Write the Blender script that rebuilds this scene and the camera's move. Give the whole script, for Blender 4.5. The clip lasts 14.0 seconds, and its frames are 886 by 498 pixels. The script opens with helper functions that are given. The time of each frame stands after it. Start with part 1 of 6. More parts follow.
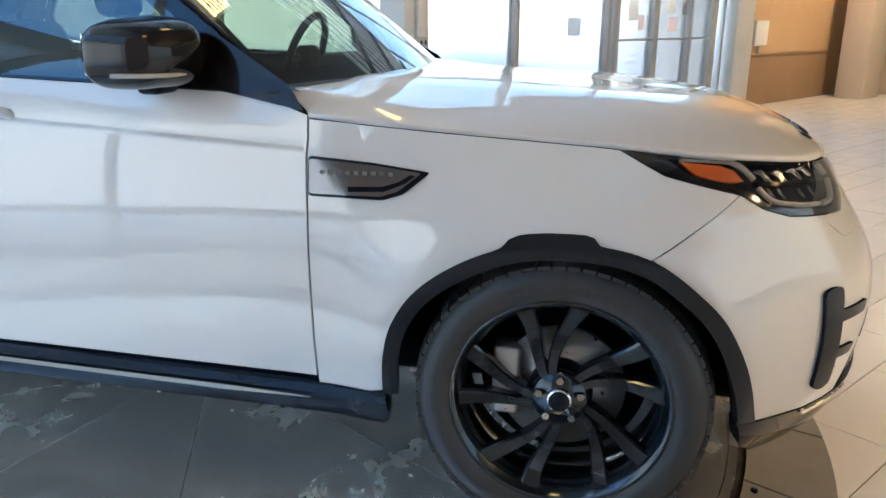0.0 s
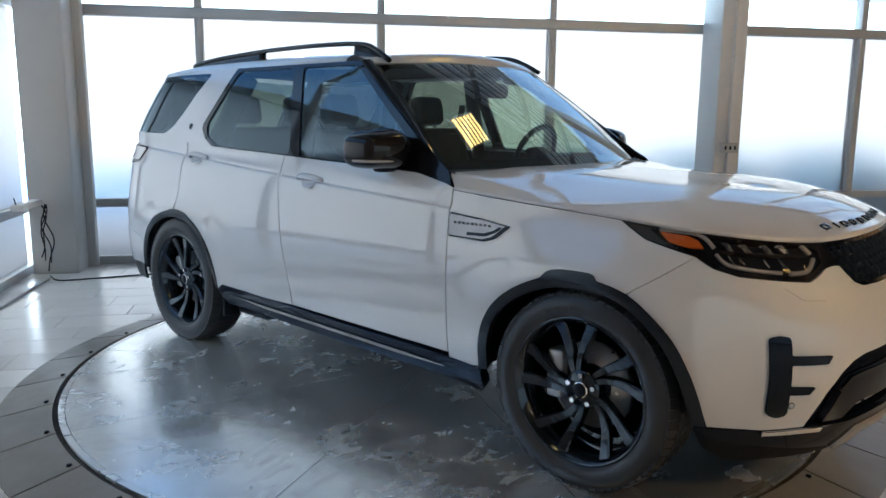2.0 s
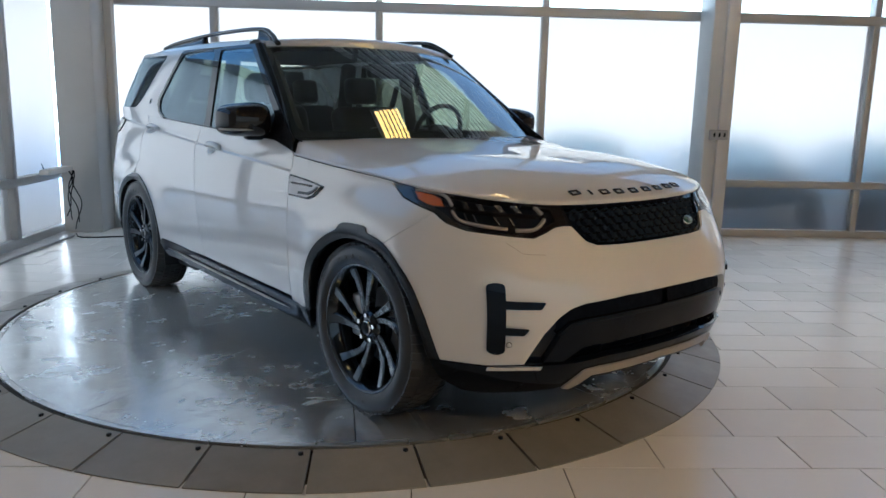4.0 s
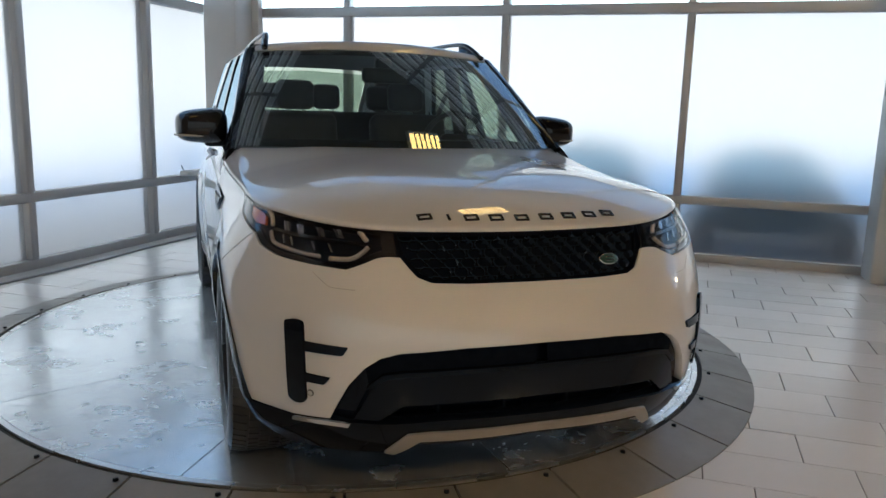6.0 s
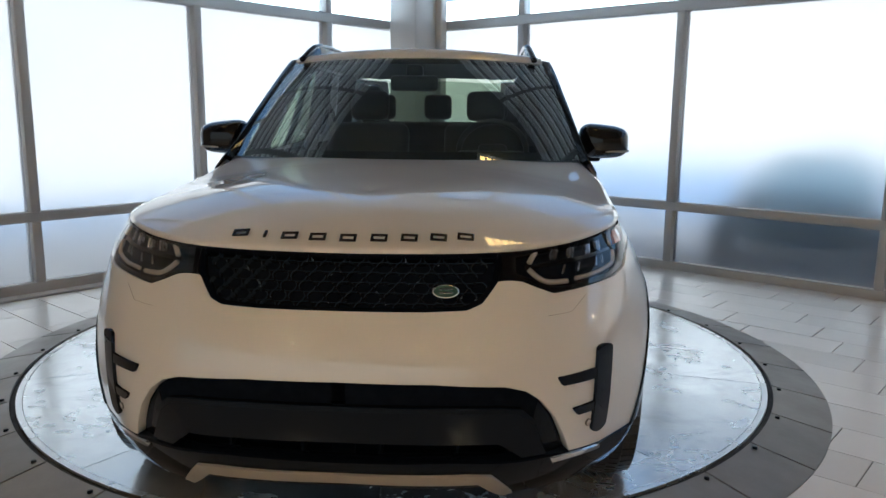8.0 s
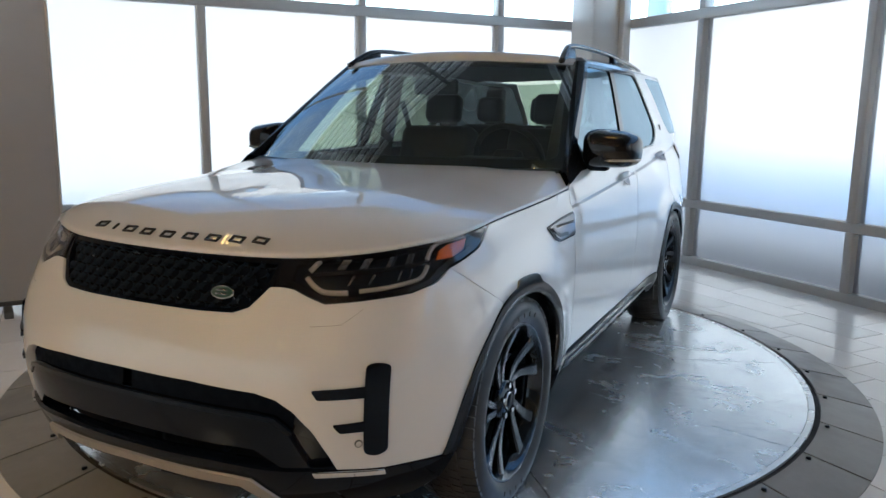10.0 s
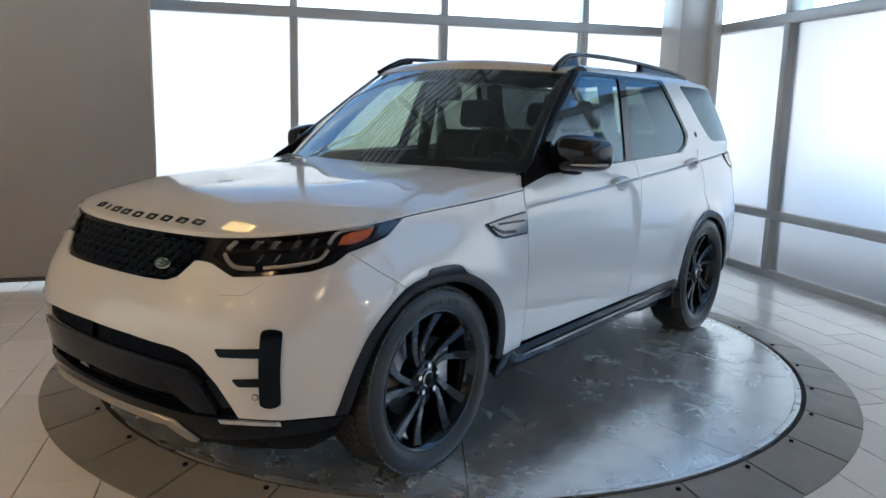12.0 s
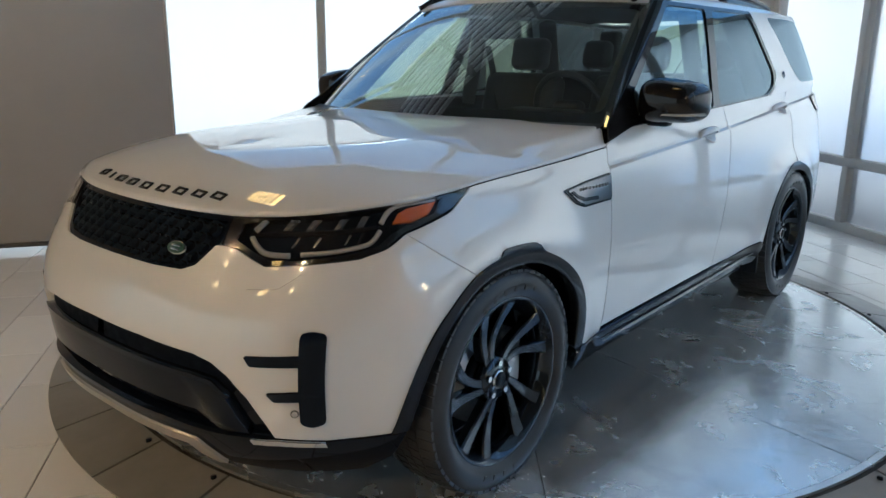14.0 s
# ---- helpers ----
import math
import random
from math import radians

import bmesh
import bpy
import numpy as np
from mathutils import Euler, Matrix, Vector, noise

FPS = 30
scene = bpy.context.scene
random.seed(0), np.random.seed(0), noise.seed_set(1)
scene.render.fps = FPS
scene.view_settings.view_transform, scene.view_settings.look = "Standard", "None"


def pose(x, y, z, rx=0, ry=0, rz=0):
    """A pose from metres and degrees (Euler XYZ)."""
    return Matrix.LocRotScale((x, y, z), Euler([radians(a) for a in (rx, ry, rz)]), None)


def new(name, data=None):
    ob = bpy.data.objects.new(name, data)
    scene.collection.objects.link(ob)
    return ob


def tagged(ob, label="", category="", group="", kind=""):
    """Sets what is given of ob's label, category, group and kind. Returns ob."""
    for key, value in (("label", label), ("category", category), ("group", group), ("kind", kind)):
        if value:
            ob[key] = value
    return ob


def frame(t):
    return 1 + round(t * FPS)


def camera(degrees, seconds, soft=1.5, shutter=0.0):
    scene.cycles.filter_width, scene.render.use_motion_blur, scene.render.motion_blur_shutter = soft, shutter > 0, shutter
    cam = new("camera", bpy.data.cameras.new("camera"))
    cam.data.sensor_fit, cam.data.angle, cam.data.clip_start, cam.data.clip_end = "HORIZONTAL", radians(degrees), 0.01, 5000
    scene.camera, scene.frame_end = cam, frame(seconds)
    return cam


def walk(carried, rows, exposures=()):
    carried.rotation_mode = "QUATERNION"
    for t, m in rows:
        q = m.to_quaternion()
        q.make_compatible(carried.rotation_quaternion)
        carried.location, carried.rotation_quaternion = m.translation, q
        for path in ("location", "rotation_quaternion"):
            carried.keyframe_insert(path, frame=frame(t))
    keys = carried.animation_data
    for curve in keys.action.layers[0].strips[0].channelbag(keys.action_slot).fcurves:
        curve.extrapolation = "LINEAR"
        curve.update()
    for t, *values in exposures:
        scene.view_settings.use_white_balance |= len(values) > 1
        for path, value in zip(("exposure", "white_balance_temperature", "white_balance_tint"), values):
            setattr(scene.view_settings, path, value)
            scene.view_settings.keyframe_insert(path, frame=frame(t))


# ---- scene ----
EXPOSURES = ((0.0, 2.32, 5240, -4), (0.5, 2.09, 5210, -5), (1.0, 1.84, 5200, -5), (1.7, 1.45, 5220, -3), (3.0, 1.30, 5180, -2), (6.0, 1.12, 5270, -3), (8.5, 1.26, 5280, -3), (10.5, 1.39, 5200, -3), (12.5, 1.43, 5170, -3), (14.0, 1.40, 5110, -6))
cam = camera(60.37, 14.0)
PATH = [
    (0.0, pose(-2.786, -0.070, 1.357, 73.12, -0.07, -78.49)),
    (0.5, pose(-3.013, -0.429, 1.385, 76.99, -0.22, -65.24)),
    (1.0, pose(-3.161, -0.776, 1.406, 79.03, -0.95, -56.23)),
    (1.5, pose(-3.284, -1.141, 1.417, 80.24, -0.76, -50.69)),
    (2.0, pose(-3.387, -1.470, 1.412, 80.25, -0.46, -48.28)),
    (2.5, pose(-3.334, -1.852, 1.382, 79.88, -0.91, -46.44)),
    (3.0, pose(-3.260, -2.208, 1.374, 79.50, -1.22, -44.64)),
    (3.2, pose(-3.212, -2.334, 1.371, 79.44, -1.25, -43.88)),
    (5.3, pose(-1.753, -3.056, 1.376, 79.28, -1.59, -28.47)),
    (5.5, pose(-1.593, -3.076, 1.371, 79.32, -1.63, -26.06)),
    (6.0, pose(-1.178, -3.106, 1.394, 79.51, -1.57, -19.80)),
    (6.5, pose(-0.767, -3.138, 1.392, 80.03, -1.66, -13.34)),
    (7.0, pose(-0.370, -3.115, 1.383, 80.17, -1.15, -8.04)),
    (7.5, pose(0.031, -3.084, 1.395, 80.21, -0.45, -2.68)),
    (8.0, pose(0.418, -3.010, 1.402, 79.96, -0.56, 3.42)),
    (8.2, pose(0.570, -2.969, 1.402, 79.97, -0.56, 5.94)),
    (10.3, pose(2.076, -2.424, 1.430, 79.99, -0.67, 29.33)),
    (10.5, pose(2.175, -2.346, 1.421, 80.12, -0.67, 31.12)),
    (11.0, pose(2.429, -2.207, 1.435, 80.15, -0.94, 34.77)),
    (11.5, pose(2.685, -2.203, 1.451, 80.08, -1.29, 37.23)),
    (12.0, pose(2.811, -2.314, 1.447, 79.93, -1.41, 38.53)),
    (12.5, pose(2.842, -2.384, 1.457, 79.52, -1.34, 39.18)),
    (13.0, pose(2.748, -2.304, 1.460, 78.63, -1.16, 39.52)),
    (13.5, pose(2.580, -2.145, 1.456, 77.36, -0.83, 39.95)),
    (14.0, pose(2.334, -1.973, 1.447, 75.68, -0.46, 40.23)),
]
walk(cam, PATH, EXPOSURES)

# ---------------------------------------------------------------- world and light
world = bpy.data.worlds.new("world")
scene.world = world
world.use_nodes = True
wn = world.node_tree.nodes
sky = wn.new("ShaderNodeTexSky")
sky.sky_type = "NISHITA"
sky.sun_disc = False
sky.sun_elevation, sky.sun_rotation = radians(72), radians(142)
sky.air_density, sky.dust_density, sky.ozone_density = 1.0, 2.5, 1.0
wn["Background"].inputs[1].default_value = 0.13
# thin white clouds over the clear sky
sky_dir = wn.new("ShaderNodeTexCoord")
cloud = wn.new("ShaderNodeTexNoise")
cloud.inputs["Scale"].default_value, cloud.inputs["Detail"].default_value, cloud.inputs["Roughness"].default_value = 3.2, 7.0, 0.6
cover = wn.new("ShaderNodeValToRGB")
cover.color_ramp.elements[0].position, cover.color_ramp.elements[1].position = 0.48, 0.72
cover.color_ramp.elements[1].color = (0.9, 0.9, 0.9, 1)
grey = wn.new("ShaderNodeRGBToBW")
bright = wn.new("ShaderNodeMix")
bright.data_type, bright.blend_type = "RGBA", "MULTIPLY"
bright.inputs[0].default_value, bright.inputs[7].default_value = 1.0, (1.75, 1.78, 1.85, 1)
over = wn.new("ShaderNodeMix")
over.data_type = "RGBA"
for a, b in ((sky_dir.outputs["Generated"], cloud.inputs["Vector"]), (cloud.outputs["Fac"], cover.inputs[0]), (sky.outputs[0], grey.inputs[0]), (grey.outputs[0], bright.inputs[6]),
             (cover.outputs[0], over.inputs[0]), (sky.outputs[0], over.inputs[6]), (bright.outputs[2], over.inputs[7]), (over.outputs[2], wn["Background"].inputs[0])):
    world.node_tree.links.new(a, b)

sun = bpy.data.lights.new("sun", "SUN")
sun.energy, sun.angle, sun.color = 5.0, radians(0.6), (1.0, 0.95, 0.88)
new("sun", sun).matrix_basis = pose(0, 0, 30, 18, 0, -38)

# room frame: u runs along the long glass wall, v towards it
RA = radians(-37.5)
UX, UY = math.cos(RA), math.sin(RA)
FLOOR = -0.05
CEIL = 4.6


def uv(u, v, z=0.0):
    return Vector((u * UX - v * UY, u * UY + v * UX, z))


ROOM = Matrix.Rotation(RA, 4, "Z")

# ---------------------------------------------------------------- materials


class Mat:
    """A node material under construction."""

    def __init__(self, name, color=(0.5, 0.5, 0.5), rough=0.5, metal=0.0, **more):
        self.m = bpy.data.materials.new(name)
        self.m.use_nodes = True
        self.t = self.m.node_tree
        self.b = self.t.nodes["Principled BSDF"]
        self.set("Base Color", (*color, 1))
        self.set("Roughness", rough)
        self.set("Metallic", metal)
        for k, val in more.items():
            self.set(k.replace("_", " "), val)

    def set(self, socket, val):
        self.b.inputs[socket].default_value = val
        return self

    def node(self, kind):
        return self.t.nodes.new(kind)

    def link(self, a, b):
        self.t.links.new(a, b)

    def coords(self, space="Object"):
        if space == "World":
            return self.node("ShaderNodeNewGeometry").outputs["Position"]
        return self.node("ShaderNodeTexCoord").outputs[space]

    def noise(self, scale, detail=4.0, rough=0.6, stretch=(1, 1, 1), space="Object", distort=0.0):
        n = self.node("ShaderNodeTexNoise")
        n.inputs["Scale"].default_value = scale
        n.inputs["Detail"].default_value = detail
        n.inputs["Roughness"].default_value = rough
        n.inputs["Distortion"].default_value = distort
        mp = self.node("ShaderNodeMapping")
        mp.inputs["Scale"].default_value = stretch
        self.link(self.coords(space), mp.inputs[0])
        self.link(mp.outputs[0], n.inputs["Vector"])
        return n.outputs["Fac"]

    def ramp(self, fac, stops):
        r = self.node("ShaderNodeValToRGB")
        el = r.color_ramp.elements
        while len(el) < len(stops):
            el.new(0.5)
        for e, (p, c) in zip(el, stops):
            e.position = p
            e.color = (c, c, c, 1) if isinstance(c, (int, float)) else (*c, 1)
        self.link(fac, r.inputs[0])
        return r.outputs[0]

    def mix(self, a, b, fac, kind="MIX"):
        n = self.node("ShaderNodeMix")
        n.data_type, n.blend_type = "RGBA", kind
        for sock, val in ((n.inputs[0], fac), (n.inputs[6], a), (n.inputs[7], b)):
            if isinstance(val, bpy.types.NodeSocket):
                self.link(val, sock)
            elif isinstance(val, (int, float)):
                sock.default_value = val if sock.type == "VALUE" else (val, val, val, 1)
            else:
                sock.default_value = (*val, 1)
        return n.outputs[2]

    def per_piece(self, amount):
        info = self.node("ShaderNodeObjectInfo")
        return self.ramp(info.outputs["Random"], ((0, 1 - amount), (1, 1.0)))

    def bump(self, height, strength=0.3, dist=0.002):
        n = self.node("ShaderNodeBump")
        n.inputs["Strength"].default_value = strength
        n.inputs["Distance"].default_value = dist
        self.link(height, n.inputs["Height"])
        self.link(n.outputs[0], self.b.inputs["Normal"])
        return self

    def color(self, sock):
        self.link(sock, self.b.inputs["Base Color"])
        return self

    def rough(self, sock):
        self.link(sock, self.b.inputs["Roughness"])
        return self


# car
PAINT = Mat("white_paint", (0.525, 0.536, 0.556), 0.45, Coat_Weight=1.0, Coat_Roughness=0.006, Coat_IOR=1.97)
PAINT.bump(PAINT.noise(350, 2), 0.02, 0.0004)
BLACK_GLOSS = Mat("gloss_black", (0.004, 0.004, 0.005), 0.09)
VENT_BLACK = Mat("deep_gloss_black", (0.002, 0.003, 0.006), 0.06, Specular_IOR_Level=0.32)
PILLAR_BLACK = Mat("pillar_gloss_black", (0.003, 0.004, 0.006), 0.04, Specular_IOR_Level=0.75, Specular_Tint=(0.75, 0.86, 1.0, 1))
BLACK_SATIN = Mat("satin_black_plastic", (0.004, 0.005, 0.007), 0.34)
BLACK_SATIN.set("Specular IOR Level", 0.20)
BLACK_SATIN.bump(BLACK_SATIN.noise(900, 2), 0.15, 0.0004)
FLARE_BLACK = Mat("flare_gloss_black", (0.004, 0.005, 0.007), 0.16, Specular_Tint=(0.7, 0.83, 1.0, 1))
FLARE_BLACK.bump(FLARE_BLACK.noise(700, 2), 0.05, 0.0003)
INNER_BLACK = Mat("inner_black", (0.001, 0.002, 0.005), 0.8, Specular_IOR_Level=0.15)
INNER_BLACK.rough(INNER_BLACK.ramp(INNER_BLACK.noise(30), ((0.3, 0.7), (0.7, 0.9))))
GREY_BAR = Mat("dark_grey_plastic", (0.006, 0.008, 0.013), 0.12, Specular_IOR_Level=0.2)
for black in (VENT_BLACK, BLACK_SATIN, INNER_BLACK, GREY_BAR):
    black.set("Specular Tint", (0.62, 0.78, 1.0, 1))
GREY_BAR.bump(GREY_BAR.noise(700, 2), 0.12, 0.0004)
GRILLE_BLACK = Mat("navy_black_grille", (0.022, 0.030, 0.042), 0.2, Specular_IOR_Level=0.5, Specular_Tint=(0.6, 0.8, 1.0, 1))
GRILLE_BLACK.rough(GRILLE_BLACK.ramp(GRILLE_BLACK.noise(30, 3), ((0.3, 0.16), (0.7, 0.28))))
VENT_GREY = Mat("vent_metal", (0.22, 0.22, 0.235), 0.08, 1.0)
SILVER = Mat("silver_trim", (0.34, 0.32, 0.29), 0.38, 0.6)
SILVER.rough(SILVER.ramp(SILVER.noise(60), ((0.3, 0.28), (0.7, 0.4))))
CHROME = Mat("chrome", (0.75, 0.75, 0.76), 0.08, 1.0)
RUBBER = Mat("tyre_rubber", (0.017, 0.017, 0.018), 0.55, Specular_IOR_Level=0.5, Specular_Tint=(0.7, 0.83, 1.0, 1))
RUBBER.color(RUBBER.mix((0.020, 0.020, 0.021), (0.038, 0.038, 0.038), RUBBER.noise(14, 6)))
RUBBER.rough(RUBBER.ramp(RUBBER.noise(9, 4), ((0.3, 0.30), (0.7, 0.45))))
RUBBER.bump(RUBBER.noise(400, 2), 0.15, 0.0006)
BAR_GREY = Mat("grey_rubber", (0.022, 0.022, 0.024), 0.45)
RIM = Mat("gloss_black_alloy", (0.003, 0.004, 0.006), 0.10, Specular_IOR_Level=1.0, Specular_Tint=(0.7, 0.84, 1.0, 1))
STEEL_DISC = Mat("brake_steel", (0.45, 0.45, 0.46), 0.32, 0.9)
STEEL_DISC.rough(STEEL_DISC.ramp(STEEL_DISC.noise(50), ((0.3, 0.25), (0.7, 0.45))))
AMBER = Mat("amber_lens", (0.50, 0.11, 0.02), 0.12, Coat_Weight=0.6)
LAMP_GREY = Mat("lamp_reflector", (0.32, 0.33, 0.35), 0.2, 0.85)
LAMP_WHITE = Mat("light_guide", (0.36, 0.34, 0.31), 0.25)
LAMP_WHITE.set("Transmission Weight", 0.0)
CLEAR_LENS = Mat("pale_lens", (0.62, 0.58, 0.56), 0.15, Coat_Weight=0.6)
RED_LENS = Mat("red_lens", (0.35, 0.01, 0.012), 0.1, Coat_Weight=0.6)
SEAT = Mat("black_leather", (0.010, 0.010, 0.011), 0.55, Specular_IOR_Level=0.3)
SEAT.bump(SEAT.noise(260, 3), 0.2, 0.0008)
DASH = Mat("soft_dashboard", (0.010, 0.010, 0.011), 0.65, Specular_IOR_Level=0.3)
DASH.bump(DASH.noise(500, 2), 0.2, 0.0005)
LINER = Mat("headlining", (0.035, 0.035, 0.035), 0.9)
LINER.bump(LINER.noise(300, 2), 0.2, 0.0006)


def glass_mat(name, tint, rough=0.0, ior=1.45, gloss=(1.0, 1.0, 1.0)):
    """Thin glazing: a clear pass with a tint, and a mirror layer by Fresnel."""
    m = bpy.data.materials.new(name)
    m.use_nodes = True
    t = m.node_tree
    t.nodes.clear()
    out = t.nodes.new("ShaderNodeOutputMaterial")
    tr = t.nodes.new("ShaderNodeBsdfTransparent")
    tr.inputs[0].default_value = (*tint, 1)
    gl = t.nodes.new("ShaderNodeBsdfGlossy")
    gl.inputs["Roughness"].default_value = rough
    gl.inputs["Color"].default_value = (*gloss, 1)
    lw = t.nodes.new("ShaderNodeLayerWeight")
    lw.inputs[0].default_value = 0.5
    f0 = ((ior - 1) / (ior + 1)) ** 2
    fr = t.nodes.new("ShaderNodeMath")
    fr.operation = "POWER"
    fr.inputs[1].default_value = 4.0
    t.links.new(lw.outputs["Facing"], fr.inputs[0])
    mr = t.nodes.new("ShaderNodeMapRange")
    mr.inputs["To Min"].default_value = 2 * f0
    t.links.new(fr.outputs[0], mr.inputs[0])
    mx = t.nodes.new("ShaderNodeMixShader")
    t.links.new(mr.outputs[0], mx.inputs[0])
    t.links.new(tr.outputs[0], mx.inputs[1])
    t.links.new(gl.outputs[0], mx.inputs[2])
    t.links.new(mx.outputs[0], out.inputs[0])
    return m


WINDSCREEN = glass_mat("windscreen_glass", (0.67, 0.74, 0.60), ior=1.90)
SIDE_GLASS = glass_mat("side_glass", (0.46, 0.54, 0.47), ior=1.78, gloss=(0.66, 0.84, 1.0))
PRIVACY = glass_mat("privacy_glass", (0.05, 0.058, 0.072), ior=1.40, gloss=(0.66, 0.84, 1.0))
REAR_GLASS = glass_mat("rear_side_glass", (0.16, 0.185, 0.165), ior=1.52, gloss=(0.66, 0.84, 1.0))
LAMP_LENS = glass_mat("lamp_lens", (0.9, 0.9, 0.92), ior=1.4)
CLEAR_PANE = glass_mat("clear_pane", (0.86, 0.88, 0.89), ior=1.4)

COLUMN_GREY = Mat("shut_line_grey", (0.10, 0.10, 0.10), 0.5)

# room
ALU = Mat("anodised_mullion", (0.36, 0.36, 0.36), 0.42, 0.25)
ALU.color(ALU.mix((0.33, 0.33, 0.325), (0.40, 0.395, 0.385), ALU.noise(3, 5)))
ALU.rough(ALU.ramp(ALU.noise(40, 4), ((0.3, 0.36), (0.7, 0.5))))
COLUMN = Mat("painted_steel_column", (0.5, 0.5, 0.49), 0.45)
COLUMN.color(COLUMN.mix((0.44, 0.44, 0.43), (0.54, 0.535, 0.52), COLUMN.noise(2.5, 6)))
COLUMN.bump(COLUMN.noise(60, 4), 0.1, 0.001)


def frosted(name):
    m = Mat(name, (0.161, 0.146, 0.1365), 0.28)
    m.set("Transmission Weight", 1.0).set("IOR", 1.12)
    m.rough(m.ramp(m.noise(1.2, 3), ((0.3, 0.56), (0.7, 0.58))))
    return m.m


FROST = frosted("frosted_film_glass")
TILE = Mat("floor_tile", (0.42, 0.41, 0.39), 0.3)
c1 = TILE.mix((0.70, 0.69, 0.68), (0.73, 0.72, 0.71), TILE.noise(9, 3, 0.5, space="World"))
TILE.color(TILE.mix(c1, TILE.per_piece(0.13), 1.0, "MULTIPLY"))
TILE.rough(TILE.ramp(TILE.noise(5, 5, 0.6, space="World"), ((0.3, 0.19), (0.7, 0.27))))
TILE.set("Specular IOR Level", 0.95)
GROUT = Mat("grout", (0.10, 0.095, 0.09), 0.8)
GROUT.color(GROUT.mix((0.07, 0.066, 0.06), (0.14, 0.132, 0.12), GROUT.noise(20)))
PLATE = Mat("steel_turntable_plate", (0.36, 0.36, 0.365), 0.28, 0.85)
sc = PLATE.noise(1.6, 5, 0.6, distort=0.3, space="World")
fine = PLATE.noise(7, 5, 0.6, distort=0.8, space="World")
PLATE.color(PLATE.mix(PLATE.mix((0.82, 0.87, 0.92), (0.90, 0.95, 0.99), PLATE.ramp(sc, ((0.36, 0.0), (0.66, 1.0)))), (0.44, 0.45, 0.45), PLATE.ramp(fine, ((0.50, 0.0), (0.78, 0.42)))))
base_r = PLATE.ramp(PLATE.noise(3.4, 5, 0.6, distort=0.5, space="World"), ((0.36, 0.15), (0.66, 0.29)))
patchy = PLATE.ramp(PLATE.noise(1.3, 4, 0.55, distort=0.6, space="World"), ((0.38, 0.0), (0.62, 1.0)))
smear = PLATE.noise(4.6, 4, 0.58, stretch=(1, 1.5, 1), distort=1.8, space="World")
scuff = PLATE.mix(PLATE.ramp(smear, ((0.47, 0.0), (0.76, 0.75))), patchy, 1.0, "MULTIPLY")
PLATE.rough(PLATE.mix(base_r, (0.40, 0.40, 0.40), scuff))
PLATE.link(PLATE.ramp(scuff, ((0.0, 0.89), (1.0, 0.50))), PLATE.b.inputs["Metallic"])
PLATE_RIM = Mat("bright_disc_rim", (0.80, 0.82, 0.84), 0.2, 0.9)
PLATE_RIM.rough(PLATE_RIM.ramp(PLATE_RIM.noise(3), ((0.3, 0.24), (0.7, 0.32))))
RING_TILE = Mat("ring_plate", (0.17, 0.165, 0.155), 0.4, 0.1)
r1 = RING_TILE.mix((0.17, 0.166, 0.157), (0.30, 0.29, 0.27), RING_TILE.noise(6, 8, 0.7, space="World"))
RING_TILE.color(RING_TILE.mix(r1, RING_TILE.per_piece(0.25), 1.0, "MULTIPLY"))
RING_TILE.rough(RING_TILE.ramp(RING_TILE.noise(5, 6, space="World"), ((0.3, 0.28), (0.7, 0.46))))
RING_TILE.bump(RING_TILE.noise(90, 5, space="World"), 0.08, 0.0008)
DARK_GAP = Mat("dark_gap", (0.01, 0.01, 0.01), 0.7)
DARK_GAP.rough(DARK_GAP.ramp(DARK_GAP.noise(20), ((0.3, 0.6), (0.7, 0.85))))
SCREEN = Mat("grey_partition_cloth", (0.30, 0.295, 0.30), 0.8)
SCREEN.color(SCREEN.mix((0.27, 0.265, 0.27), (0.325, 0.32, 0.325), SCREEN.noise(2, 5)))
SCREEN.bump(SCREEN.noise(500, 2), 0.15, 0.0006)
TAN = Mat("tan_wall_paint", (0.46, 0.31, 0.17), 0.6)
TAN.color(TAN.mix((0.42, 0.28, 0.15), (0.50, 0.34, 0.19), TAN.noise(2, 6)))
TAN.bump(TAN.noise(120, 3), 0.1, 0.001)
BEIGE = Mat("beige_wall_paint", (0.5, 0.42, 0.33), 0.7)
BEIGE.color(BEIGE.mix((0.46, 0.385, 0.30), (0.54, 0.455, 0.36), BEIGE.noise(1.5, 6)))
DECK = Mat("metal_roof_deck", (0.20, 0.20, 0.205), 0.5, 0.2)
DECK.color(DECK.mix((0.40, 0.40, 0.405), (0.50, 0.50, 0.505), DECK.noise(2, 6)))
# lit tone for the slopes of the same deck sheet
DECK_LIT_WEB = Mat("deck_web_lit_tone", (0.8, 0.8, 0.81), 0.4)
DECK_LIT_WEB.color(DECK_LIT_WEB.mix((0.72, 0.72, 0.73), (0.80, 0.80, 0.81), DECK_LIT_WEB.noise(3, 5)))
SOFFIT = Mat("added_soffit_dark", (0.07, 0.07, 0.07), 0.7)
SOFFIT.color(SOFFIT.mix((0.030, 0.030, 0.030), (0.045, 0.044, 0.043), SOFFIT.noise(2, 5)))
BEAM = Mat("dark_steel_and_flute_shade", (0.05, 0.05, 0.052), 0.5)
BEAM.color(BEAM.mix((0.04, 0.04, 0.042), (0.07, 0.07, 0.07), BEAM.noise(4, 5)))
ASPHALT = Mat("pale_concrete", (0.5, 0.5, 0.5), 0.85)
ASPHALT.color(ASPHALT.mix((0.36, 0.37, 0.39), (0.43, 0.43, 0.44), ASPHALT.noise(1.2, 8)))
